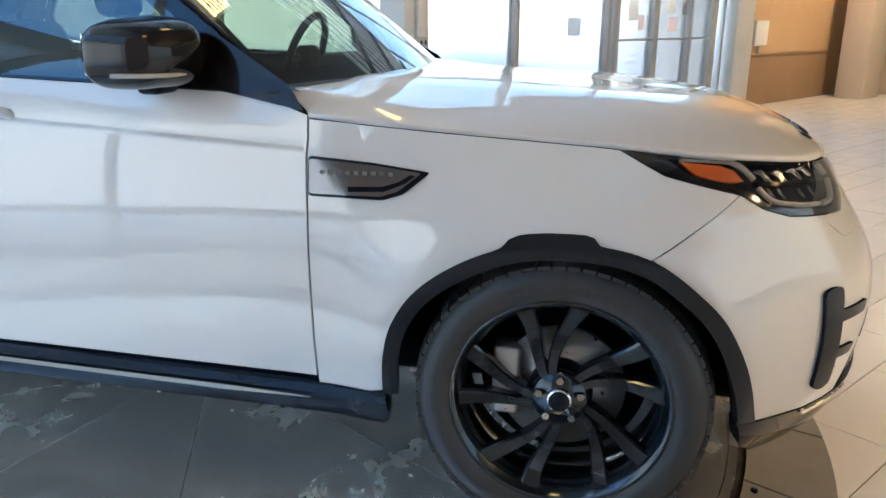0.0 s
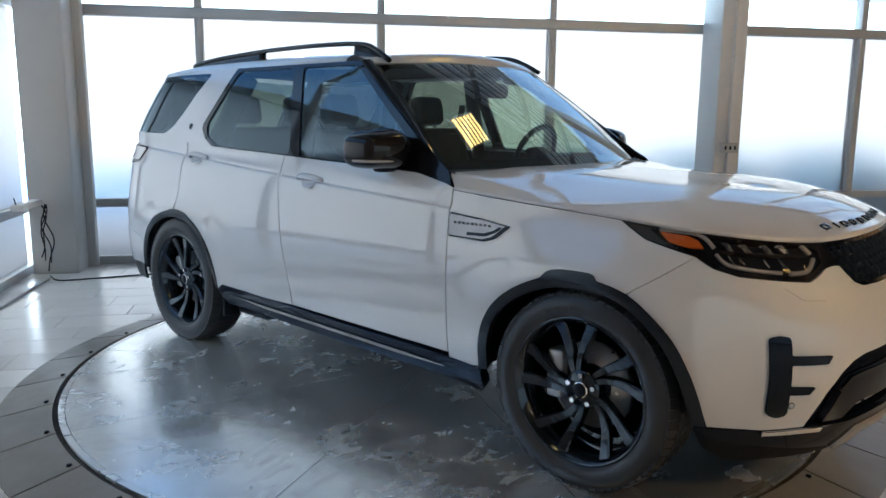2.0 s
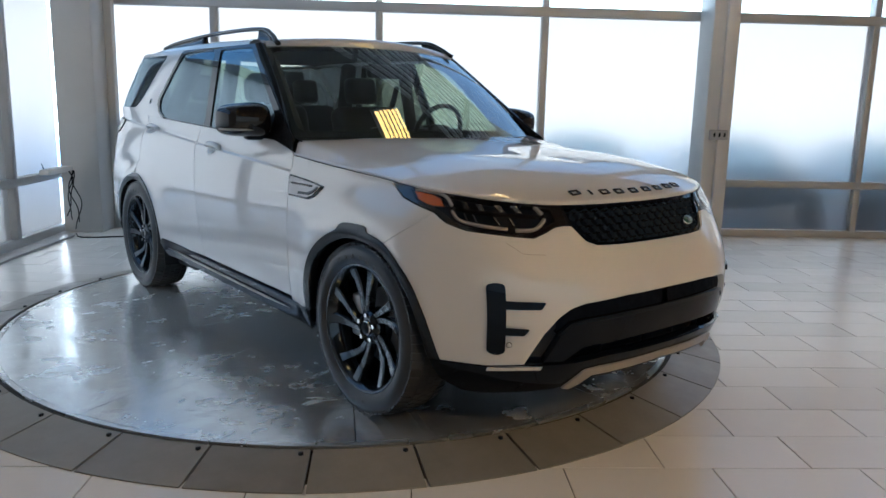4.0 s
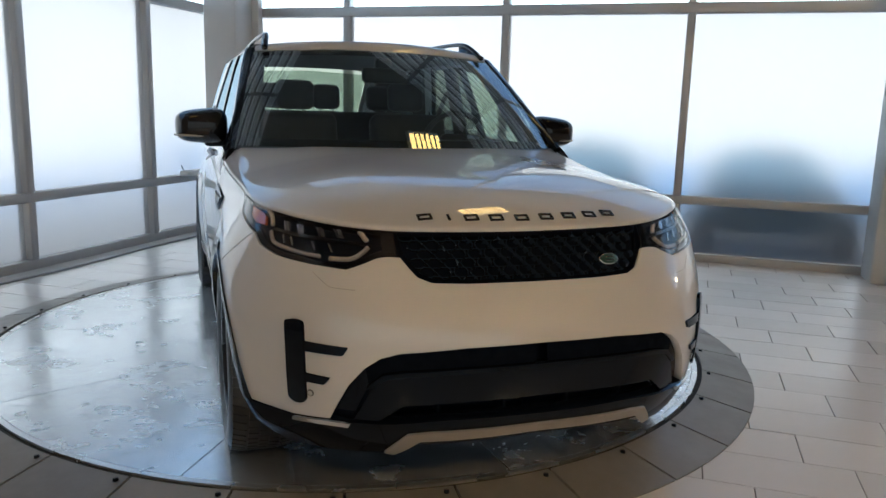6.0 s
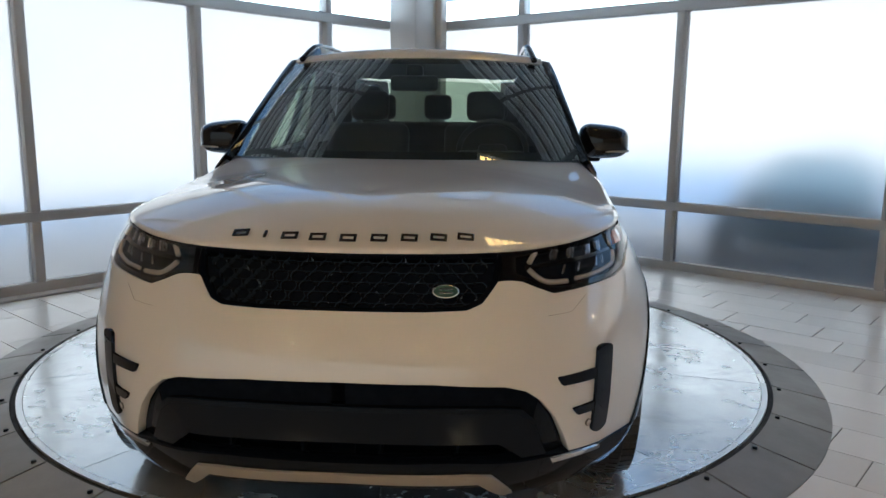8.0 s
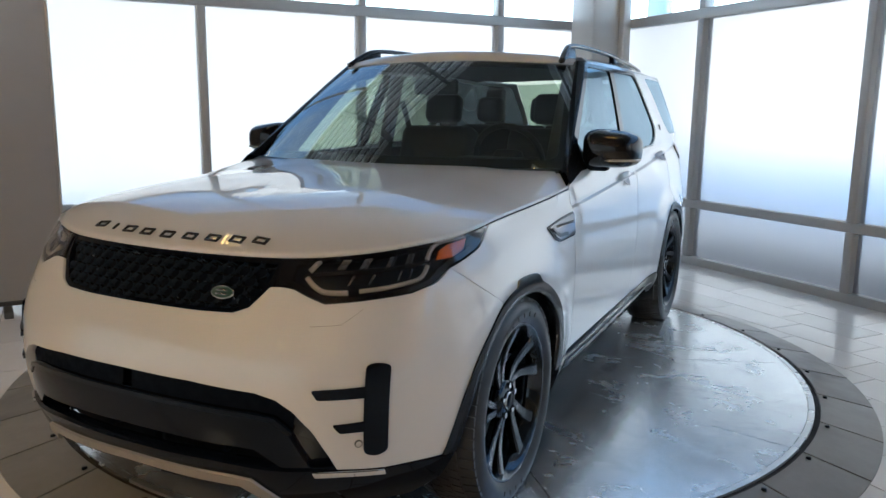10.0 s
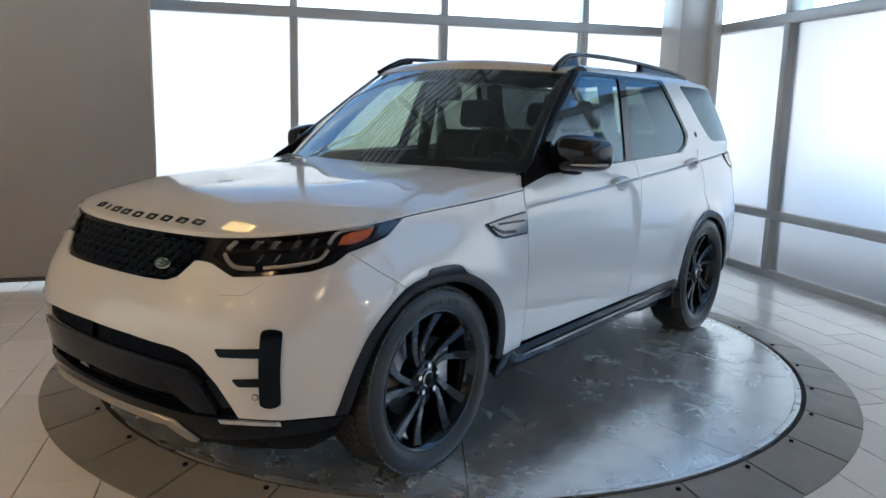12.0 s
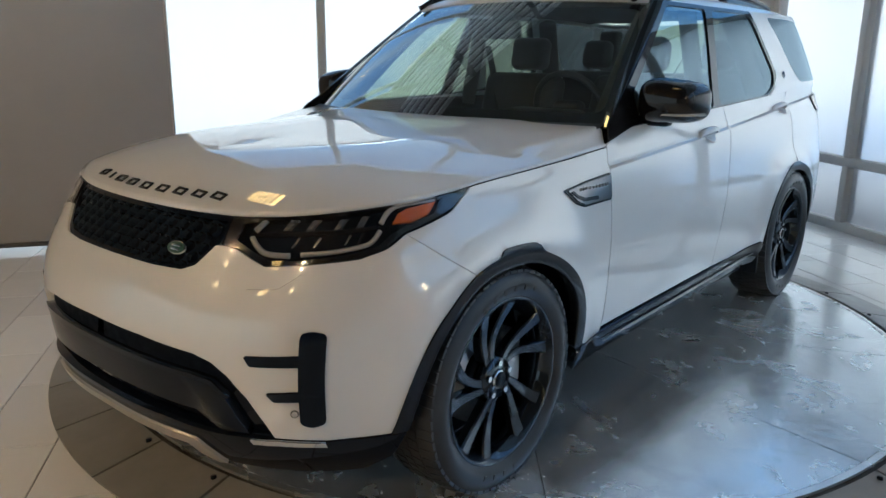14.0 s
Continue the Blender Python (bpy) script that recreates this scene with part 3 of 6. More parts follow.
def patch(name, surf, poly, material, parent, label="", holes=(), step=0.05, edge=0.014, extra=(), flip=False):
    """A panel cut out of a surface: poly and holes lie in the surface's two coordinates. The skin keeps the surface's own
    normals; its rim is turned in by edge."""
    loops = [dense(q, step * 0.6) for q in (poly, *holes)]
    pts, edges = [], []
    for lp in loops:
        b = len(pts)
        pts += lp
        edges += [(b + i, b + (i + 1) % len(lp)) for i in range(len(lp))]
    xs, ys = [p[0] for p in loops[0]], [p[1] for p in loops[0]]
    bound = list(pts)
    nx, ny = int((max(xs) - min(xs)) / step) + 1, int((max(ys) - min(ys)) / step) + 1
    near = (step * 0.38) ** 2
    bx = np.array(bound)
    ex = np.array(extra) if len(extra) else None
    for i in range(nx + 1):
        for j in range(ny + 1):
            x, y = min(xs) + (i + 0.013 * (j % 3)) * step, min(ys) + (j + 0.011 * (i % 3)) * step
            if ex is not None and ((ex - (x, y)) ** 2).sum(1).min() < 0.0012:
                continue
            if inside(loops[0], x, y) and not any(inside(h, x, y) for h in loops[1:]):
                if ((bx - (x, y)) ** 2).sum(1).min() > near:
                    pts.append((x, y))
    for x, y in extra:
        if inside(loops[0], x, y) and ((bx - (x, y)) ** 2).sum(1).min() > 1e-5:
            pts.append((x, y))
    v, _, f, _, _, _ = delaunay_2d_cdt([Vector(p) for p in pts], edges, [], 0, 1e-6)
    faces = []
    for tri in f:
        cx, cy = sum(v[k][0] for k in tri) / len(tri), sum(v[k][1] for k in tri) / len(tri)
        if inside(loops[0], cx, cy) and not any(inside(h, cx, cy) for h in loops[1:]):
            faces.append(tuple(tri))
    h = 0.004
    co, no = [], []
    for q in v:
        p = surf(q[0], q[1])
        n = (surf(q[0] + h, q[1]) - surf(q[0] - h, q[1])).cross(surf(q[0], q[1] + h) - surf(q[0], q[1] - h))
        if n.length < 1e-10:
            n = Vector((0, -1, 0))
        n.normalize()
        co.append(p)
        no.append(-n if flip else n)
    if not flip:
        votes = sum(1 if n.dot(c - Vector((0, min(max(c.y, 0.2), 3.2), 0.9))) > 0 else -1 for c, n in zip(co, no))
        if votes < 0:
            no = [-n for n in no]
    if faces:
        way = sum((co[t[1]] - co[t[0]]).cross(co[t[2]] - co[t[0]]).dot(no[t[0]]) for t in faces)
        if way < 0:
            faces = [q[::-1] for q in faces]
    if edge:
        count = {}
        for q in faces:
            for i in range(len(q)):
                e = (q[i], q[(i + 1) % len(q)])
                count[e] = 1
        rim = [e for e in count if (e[1], e[0]) not in count]
        top, bot, sums = {}, {}, {}
        for a, b in rim:
            lat = (co[b] - co[a]).cross(no[a])
            lat.normalize()
            for k in (a, b):
                sums[k] = sums.get(k, Vector((0, 0, 0))) + lat
        for k, lat in sums.items():
            lat = lat.normalized() if lat.length > 1e-6 else no[k]
            top[k] = len(co)
            co.append(co[k].copy())
            no.append((lat + no[k] * 0.6).normalized())
            bot[k] = len(co)
            co.append(co[k] - no[k] * edge)
            no.append(lat)
        faces += [(a, top_b, top_c, d) for a, top_b, top_c, d in ((top[b], top[a], bot[a], bot[b]) for a, b in rim)]
    me = bpy.data.meshes.new(name)
    me.from_pydata([tuple(p) for p in co], [], faces)
    me.polygons.foreach_set("use_smooth", [True] * len(me.polygons))
    me.materials.append(mat_of(material))
    me.normals_split_custom_set_from_vertices([tuple(n) for n in no])
    ob = new(name, me)
    ob.parent = parent
    if label:
        ob["label"] = label
    return ob


def both(half):
    """A half outline that starts and ends on the middle line, and its mirror image."""
    return half + [(2 * (NOSE_Y - NOSE_L) - a, z) for a, z in reversed(half)]


def flank(sx, off=0.0):
    if sx > 0:
        return lambda a, z: side(a, z, off, 1)
    return lambda a, z: side(a, z, off, -1)


car = thing("car", "white sport utility car with black trim and wheels on the turntable", "car", at=Matrix.Rotation(radians(-0.45), 4, "Z"))

# hood edge: height of the shut line round the nose and back to the windscreen
HOOD_END = 0.655
edge_z = curve1([(NOSE_Y - NOSE_L, 0.990), (ax(0.45, 0.99)[0], 0.994), (ay(-0.42, 1.03)[0], 1.033), (ay(-0.13, 1.062)[0], 1.060), (0.3, 1.090), (HOOD_END, 1.118)])
crown = curve1([(-0.80, 0.99), (-0.60, 1.075), (-0.25, 1.128), (0.1, 1.155), (0.4, 1.175), (0.75, 1.192)])
A_TIP = ay(-0.13, 1.06)[0]
A0 = NOSE_Y - NOSE_L


def hood_skin(a, r, sx=1):
    """a as on the skin; r from 0 at the shut line to 1 on the middle line."""
    e = skin(a, edge_z(a))
    t = (a - A0) / (HOOD_END - A0)
    yc = -0.30 + (0.62 + 0.30) * t ** 1.15
    h = 1 - (1 - r) ** 2
    k = 5.0 + (2.7 - 5.0) * ease(A0 + 0.2, 0.1, a)
    g = 1 - (1 - r) ** k
    x = e.x * (1 - r)
    y = e.y + (yc - e.y) * h
    z = e.z + (crown(yc) - e.z) * g
    # raised middle field of the bonnet
    field = ease(0.66, 0.46, x) * ease(-0.70, -0.1, y)
    # the rear corners reach back to the windscreen
    reach = ease(0.2, HOOD_END, a) * ease(0.0, 0.10, r) * (1 - r) ** 2.5
    return Vector((x * sx, y + 0.120 * reach, z + 0.058 * reach + 0.006 * field))


for sx in (1, -1):
    # one half grid of the hood
    bm = bmesh.new()
    na, nr = 60, 26
    grid = [[bm.verts.new(hood_skin(A0 + (HOOD_END - A0) * i / na, (j / nr) ** 1.25, sx)) for j in range(nr + 1)] for i in range(na + 1)]
    for i in range(na):
        for j in range(nr):
            q = (grid[i][j], grid[i + 1][j], grid[i + 1][j + 1], grid[i][j + 1])
            bm.faces.new(q if sx > 0 else q[::-1])
    rim = [[bm.verts.new(grid[i][0].co + Vector((-0.010 * sx, 0.003, -0.009))) for i in range(na + 1)]][0]
    for i in range(na):
        q = (grid[i][0], rim[i], rim[i + 1], grid[i + 1][0])
        bm.faces.new(q if sx > 0 else q[::-1])
    if sx > 0:
        half = bm
    else:
        half = merge(half, bm)
bmesh.ops.remove_doubles(half, verts=half.verts, dist=0.0006)
bmesh.ops.recalc_face_normals(half, faces=half.faces[:])
hood = part("hood", half, PAINT, car, "white clamshell bonnet")

# wheel-arch edges in y and z, about the axle
ARCH = [(0.455, 0.375), (0.449, 0.49), (0.42, 0.595), (0.352, 0.69), (0.234, 0.772), (0.09, 0.824), (-0.06, 0.832), (-0.16, 0.822), (-0.243, 0.793), (-0.322, 0.738), (-0.397, 0.665), (-0.449, 0.575), (-0.482, 0.487), (-0.508, 0.372)]
ARCH_R = [(0.435, 0.40), (0.42, 0.51), (0.37, 0.63), (0.28, 0.73), (0.15, 0.80), (0.0, 0.826), (-0.15, 0.81), (-0.29, 0.755), (-0.40, 0.66), (-0.46, 0.55), (-0.49, 0.42)]


def arch(cy, pts, n=5, shrink=0.0, flip=1):
    out = []
    for q in spline(pts, n):
        d = Vector((q.x, q.y - 0.40))
        d -= d.normalized() * shrink
        out.append((cy + flip * d.x, d.y + 0.40))
    return out


def skin_pts(yz):
    return [ay(y, z) for y, z in yz]


FRONT_ARCH = arch(0.0, ARCH)
REAR_ARCH = arch(2.923, ARCH_R, flip=-1)
G = 0.0032
CREASE = [(y, 1.035 + 0.0585 * (y - 0.65) + d) for y in np.arange(0.52, 3.7, 0.03) for d in (-0.014, -0.0075, -0.0045, 0.0, 0.0045, 0.009, 0.022)]
SEAM_Y = -0.222
SEAM_Z = min(FRONT_ARCH, key=lambda q: abs(q[0] - SEAM_Y) + (1 if q[1] < 0.6 else 0))[1] + 0.006

for sx in (1, -1):
    F = flank(sx)
    # front fender
    lamp_low = [ay(-0.13, 1.054), ay(-0.24, 0.998), ay(-0.416, 0.955)]
    arch_top = [q for q in FRONT_ARCH if not (q[0] < SEAM_Y + 0.01)]
    poly = [(a, edge_z(a) - 0.0095) for a in np.linspace(HOOD_END - G, A_TIP, 14)]
    poly += [(a, z - 0.004) for a, z in lamp_low[1:]] + [(ay(SEAM_Y, SEAM_Z)[0] + G, SEAM_Z)]
    poly += skin_pts(arch_top[::-1]) + [(0.655 - G, 0.372)]
    patch("front_fender", F, poly, PAINT, car, step=0.045)
    # doors
    belt = lambda y: 1.170 + 0.036 * (y - 0.9)
    fd = [(HOOD_END + G, 0.395), (HOOD_END + G, 1.118), (0.70, belt(0.7) - 0.03), (0.78, belt(0.78))]
    fd += [(y, belt(y)) for y in np.linspace(0.95, 1.905 - G, 6)] + [(1.90 - G, 1.12), (1.84 - G, 0.75), (1.785 - G, 0.50), (1.78 - G, 0.415)]
    front_door = patch("front_door", F, fd, PAINT, car, step=0.05, extra=CREASE)
    tail_arch = [q for q in REAR_ARCH if q[0] < 2.955]
    rd = [(1.78 + G, 0.415), (1.785 + G, 0.50), (1.84 + G, 0.75), (1.90 + G, 1.12), (1.905 + G, belt(1.905))]
    rd += [(y, belt(y)) for y in np.linspace(2.1, 2.95 - G, 5)] + [(2.955 - G, 0.88)]
    rd += tail_arch[::-1] if tail_arch[0][0] < tail_arch[-1][0] else tail_arch
    rear_door = patch("rear_door", F, rd, PAINT, car, step=0.05, extra=CREASE)
    # rear quarter with the leaning pillar and its window opening
    back_arch = [q for q in REAR_ARCH if q[0] > 2.955]
    back_arch.sort(key=lambda q: q[0])
    qp = [ay(2.955 + G, 0.88), ay(2.955 + G, belt(2.955) + 0.001), (2.66, belt(2.66) + 0.001), (2.74, 1.276), (2.790, 1.330), (2.796, 1.366), (2.545, 1.697), ay(3.30, 1.697)]
    qp += [(4.02, 1.672), (4.105, 1.30), (4.085, 1.15), ay(3.85, 0.66), ay(3.42, 0.60)]
    qp += skin_pts(back_arch[::-1])
    QW = rounded([(2.80, 1.674), ay(3.20, 1.674), (3.97, 1.656), (4.06, 1.345), (4.02, 1.306), ay(3.24, 1.298), ay(3.14, 1.352)], 0.05)
    quarter = patch("rear_quarter_panel", F, qp, PAINT, car, holes=[QW], step=0.05, extra=CREASE)
    patch("quarter_window", flank(sx, -0.004), dense(QW, 0.05), PRIVACY, car, step=0.08, edge=0)
    # dark window frames from the mirror to the leaning pillar
    FW = rounded([(0.825, 1.181), (1.785, 1.210), (1.898, 1.676), (1.462, 1.674)], 0.022)
    RW = rounded([(1.864, 1.214), (2.61, 1.242), (2.722, 1.290), (2.748, 1.364), (2.510, 1.677), (1.982, 1.677)], 0.045)
    fr = [(0.735, belt(0.735) + 0.012), (1.445, 1.694), (2.540, 1.694), (2.790, 1.365), (2.784, 1.333), (2.736, 1.280), (2.656, 1.246)]
    fr += [(y, belt(y) + G) for y in np.linspace(2.55, 0.78, 6)]
    patch("window_frame", flank(sx, 0.001), fr, PILLAR_BLACK, car, "gloss black window surround", holes=[FW, RW], step=0.06, edge=0.02)
    patch("front_side_window", flank(sx, -0.006), FW, SIDE_GLASS, car, step=0.08, edge=0)
    patch("rear_side_window", flank(sx, -0.006), RW, REAR_GLASS, car, step=0.08, edge=0)
    # sill: black rocker; its glossy highlight is drawn as a bright tapered line
    rk = [(0.452, 0.385), (0.50, 0.374), (0.655, 0.370), (1.0, 0.378), (1.78, 0.402), (2.30, 0.418), (2.43, 0.43), (2.47, 0.40), (2.40, 0.315), (1.5, 0.285), (0.60, 0.262), (0.47, 0.262), (0.447, 0.285)]
    patch("sill", flank(sx, 0.009), rk, VENT_BLACK, car, "black plastic sill", step=0.05, edge=0.05)
    patch("sill_highlight", flank(sx, 0.018), [(0.68, 0.328), (0.95, 0.325), (2.05, 0.354), (2.36, 0.374), (2.05, 0.367), (0.95, 0.340)], SILVER, car, "thin silver strip drawn as the sill's highlight", step=0.06, edge=0.004)
    # flares
    for cy, pts, flip, nm in ((0.0, ARCH, 1, "front_wheel_flare"), (2.923, ARCH_R, -1, "rear_wheel_flare")):
        out, inn = arch(cy, pts, 6, -0.002, flip), arch(cy, pts, 6, 0.040, flip)
        lift = []
        for y, z in out:
            k = ease(0.15, 0.10, flip * (y - cy)) * ease(-0.105, -0.07, flip * (y - cy)) * (1 if flip > 0 else 0.3)
            d = Vector((y - cy, z - 0.40)).normalized() * 0.024 * k
            lift.append((y + d.x, z + d.y))
        patch(nm, flank(sx, 0.006), skin_pts(lift) + skin_pts(inn[::-1]), FLARE_BLACK, car, "gloss black wheel-arch flare", step=0.03, edge=0.045)
    # dark inner skin behind all gaps
    inner = [(ax(0.02, 0.45)[0], 0.45), (ax(0.02, 0.95)[0], 0.95), (A_TIP, 1.01), (HOOD_END, 1.08), (1.0, 1.17), (2.9, 1.20), ay(3.9, 1.15), ay(3.9, 0.45), ay(3.5, 0.40)]
    inner += skin_pts(arch(2.923, ARCH_R, 3, -0.03, -1)[::-1]) + [(2.3, 0.34), (0.6, 0.33)] + skin_pts(arch(0.0, ARCH, 3, -0.03)) + [ay(-0.68, 0.40)]
    patch("inner_skin", flank(sx, -0.03), inner, INNER_BLACK, car, step=0.09, edge=0)

# bumper, one half each side, joined in the middle
Z_IN = 0.636


def bumper_outline():
    arch_low = [q for q in FRONT_ARCH if q[0] < SEAM_Y - 0.008]
    p = [(A0, Z_IN), (A0, 0.826)]
    p += [ax(0.25, 0.827), ax(0.37, 0.831), ax(0.415, 0.848), ax(0.440, 0.878), ax(0.462, 0.907)]
    p += [ax(0.50, 0.909), ax(0.535, 0.904), ax(0.578, 0.886), ax(0.632, 0.866), ax(0.72, 0.874), ay(-0.55, 0.891), ay(-0.479, 0.915), ay(-0.420, 0.950), (ay(SEAM_Y, SEAM_Z)[0] - G, SEAM_Z)]
    p += skin_pts(arch_low)
    p += [ax(0.80, 0.362), ax(0.692, 0.373), ax(0.68, 0.415), ax(0.645, 0.50), ax(0.597, 0.565), ax(0.55, 0.600), ax(0.49, 0.618), ax(0.28, 0.633)]
    return p


patch("front_bumper", flank(1), both(bumper_outline()[1:] + bumper_outline()[:1]), PAINT, car, step=0.04, edge=0.03)
# black lower valance and silver skid strip
val = [(A0, 0.383), ax(0.34, 0.385), ax(0.50, 0.371), ax(0.56, 0.369), ax(0.69, 0.369), ax(0.80, 0.358), ay(-0.500, 0.366), ay(-0.470, 0.366),
       ay(-0.487, 0.286), ay(-0.53, 0.228), ax(0.755, 0.222), ax(0.657, 0.235), ax(0.525, 0.250), ax(0.47, 0.285), (A0, 0.300)]
patch("lower_valance", flank(1, 0.002), both(val), VENT_BLACK, car, "black lower front valance", step=0.04, edge=0.05)
sk = [(A0, 0.347), ax(0.38, 0.343), ax(0.452, 0.335), ax(0.476, 0.308), ax(0.515, 0.256), ax(0.483, 0.248), ax(0.448, 0.275), ax(0.41, 0.308), (A0, 0.318)]
patch("skid_strip", flank(1, 0.012), both(sk), SILVER, car, "silver skid plate strip", step=0.03, edge=0.03)
# intake: deep back wall, gloss cheeks, dark bar across it
bk = [(A0, 0.655), ax(0.52, 0.645), ax(0.64, 0.58), ax(0.76, 0.40), ax(0.74, 0.27), (A0, 0.27)]
patch("intake_back", flank(1, -0.095), both(bk), INNER_BLACK, car, step=0.06, edge=0)
bar = [(A0, 0.550), ax(0.28, 0.548), ax(0.47, 0.540), ax(0.535, 0.529), ax(0.578, 0.488), ax(0.606, 0.42), ax(0.625, 0.376), ax(0.548, 0.374), ax(0.512, 0.405), ax(0.475, 0.434), ax(0.25, 0.443), (A0, 0.446)]
p = side(A0, 0.46, -0.095, 1)
part("intake_middle", box_bm(0.07, 0.01, 0.37, (0, p.y + 0.004, 0.46), 0.002), INNER_BLACK, car)
bumper_bar = patch("bumper_bar", flank(1, -0.008), both(bar), GREY_BAR, car, "dark grey bumper bar", step=0.035, edge=0.06)
lipb = [(A0, 0.563), ax(0.28, 0.561), ax(0.475, 0.552), ax(0.545, 0.540), ax(0.592, 0.494), ax(0.578, 0.488), ax(0.535, 0.527), ax(0.47, 0.538), ax(0.28, 0.546), (A0, 0.548)]
patch("bar_edge", flank(1, -0.004), both(lipb), VENT_BLACK, bumper_bar, "gloss black upper edge", step=0.03, edge=0.05)
for k, x in enumerate((-0.36, -0.12, 0.12, 0.36)):
    q = (ax(abs(x), 0.415)[0], 0.415)
    p = side(q[0], q[1], -0.07, 1 if x > 0 else -1)
    ob = part("intake_rib", box_bm(0.012, 0.05, 0.06, tuple(p), 0.003), INNER_BLACK, bumper_bar)
for sx in (1, -1):
    cheek = [ax(0.60, 0.552), ax(0.642, 0.495), ax(0.677, 0.412), ax(0.688, 0.374), ax(0.632, 0.372), ax(0.615, 0.425), ax(0.588, 0.495)]
    patch("intake_cheek", flank(sx, -0.03), cheek, VENT_BLACK, car, "gloss black intake cheek", step=0.03, edge=0.04)
    lip = [ax(0.63, 0.368), ax(0.70, 0.368), ax(0.795, 0.358), ax(0.795, 0.344), ax(0.70, 0.352), ax(0.635, 0.352)]
    patch("chrome_lip", flank(sx, 0.010), lip, CHROME, car, "small bright corner trim", step=0.03, edge=0.01)
    # shut line of the small washer flap
    wf = [ax(0.612, 0.806), ax(0.690, 0.811), ax(0.734, 0.853), ax(0.7334, 0.8535), ax(0.6897, 0.8118), ax(0.612, 0.8068)]
    patch("washer_flap_line", flank(sx, 0.0012), wf, COLUMN_GREY, car, step=0.02, edge=0.001)
    # blade-shaped side vents
    up = rounded([ax(0.793, 0.704), ax(0.820, 0.695), ax(0.808, 0.428), ax(0.782, 0.414), ax(0.758, 0.426), ax(0.769, 0.699)], 0.014)
    vent = patch("corner_vent", flank(sx, 0.011), up, VENT_BLACK, car, "gloss black blade-shaped corner vent", step=0.02, edge=0.022)
    for x0, x1, z0, z1 in ((0.643, 0.785, 0.636, 0.603), (0.694, 0.779, 0.529, 0.499)):
        armp = [ax(x0, z0 - 0.006), ax(x1, z0), ax(x1, z1), ax(x0 + 0.016, z1 - 0.001)]
        patch("blade", flank(sx, 0.009), rounded(armp, 0.006), VENT_BLACK, vent, step=0.02, edge=0.018)
    c = side(*ax(0.750, 0.458), 0.003, sx)
    n = skin_normal(*ax(0.750, 0.458))
    n.x *= sx
    q = n.to_track_quat("Z", "Y").to_matrix().to_4x4()
    ob = part("parking_sensor", cyl_bm(0.0095, 0.009, 0.006, 20), PAINT, car, "round white parking sensor")
    ob.matrix_basis = Matrix.Translation(c) @ q
    part("sensor_ring", cyl_bm(0.0125, 0.0120, 0.004, 24), COLUMN_GREY, ob)
    # fender vent
    fv = rounded([(0.649, 1.018), (0.48, 1.005), (0.328, 0.985), (0.395, 0.930), (0.45, 0.912), (0.649, 0.915)], 0.012)
    v = patch("fender_vent", flank(sx, 0.005), fv, VENT_BLACK, car, "gloss black fender vent", step=0.03, edge=0.012)
    ins = rounded([(0.645, 1.011), (0.47, 0.998), (0.350, 0.982), (0.408, 0.936), (0.455, 0.921), (0.645, 0.922)], 0.008)
    patch("vent_insert", flank(sx, 0.009), ins, VENT_GREY, v, "satin grey metal insert", step=0.03, edge=0.004)
    sw_line = [(0.54, 0.930), (0.445, 0.934), (0.395, 0.954), (0.366, 0.974), (0.378, 0.977), (0.405, 0.960), (0.450, 0.946), (0.54, 0.943)]
    patch("vent_blade", flank(sx, 0.0125), sw_line, VENT_BLACK, v, step=0.02, edge=0.003)
    for k in range(9):
        y0 = 0.615 - k * 0.0225
        patch("letter_bar", flank(sx, 0.0115), [(y0, 0.983), (y0 - 0.012, 0.982), (y0 - 0.012, 0.972), (y0, 0.973)], COLUMN_GREY, v, step=0.02, edge=0.002)

# grille
bm = bmesh.new()


def grille_pt(x, z, off):
    a = ax(abs(x), z)
    return side(a[0], a[1], off, 1 if x >= 0 else -1)


def grille_in(x, z):
    k = (z - 0.826) / (0.985 - 0.826)
    return abs(x) < 0.405 + 0.055 * min(1, max(0, k)) - 0.06 * max(0, 0.35 - k) and 0.828 < z < 0.985


pw, ph = 0.058, 0.0345
for j in range(6):
    z = 0.840 + j * ph * 0.80
    for i in range(-9, 10):
        x = (i + 0.5 * (j % 2)) * pw
        if not grille_in(x, z) or not grille_in(x + (0.02 if x > 0 else -0.02), z):
            continue
        rings = []
        for rr, off in ((0.475, -0.034), (0.462, -0.018), (0.425, -0.0135), (0.388, -0.018), (0.355, -0.042)):
            loop = []
            for dx, dz in ((-1, 0), (-0.82, 0.62), (-0.45, 1), (0.45, 1), (0.82, 0.62), (1, 0), (0.82, -0.62), (0.45, -1), (-0.45, -1), (-0.82, -0.62)):
                zz = min(z + dz * ph * rr, 0.992)
                loop.append(bm.verts.new(grille_pt(x + dx * pw * rr * 1.04, zz, off)))
            rings.append(loop)
        for r0, r1 in zip(rings, rings[1:]):
            for k in range(10):
                bm.faces.new((r0[k], r0[(k + 1) % 10], r1[(k + 1) % 10], r1[k]))
bmesh.ops.recalc_face_normals(bm, faces=bm.faces[:])
grille = part("grille_mesh", bm, GRILLE_BLACK, car, "gloss black honeycomb grille", smooth=False)
gb = [(A0, 0.995), ax(0.49, 0.995), ax(0.47, 0.91), ax(0.43, 0.84), ax(0.36, 0.818), (A0, 0.812)]
patch("grille_back", flank(1, -0.048), both(gb), INNER_BLACK, grille, step=0.06, edge=0)
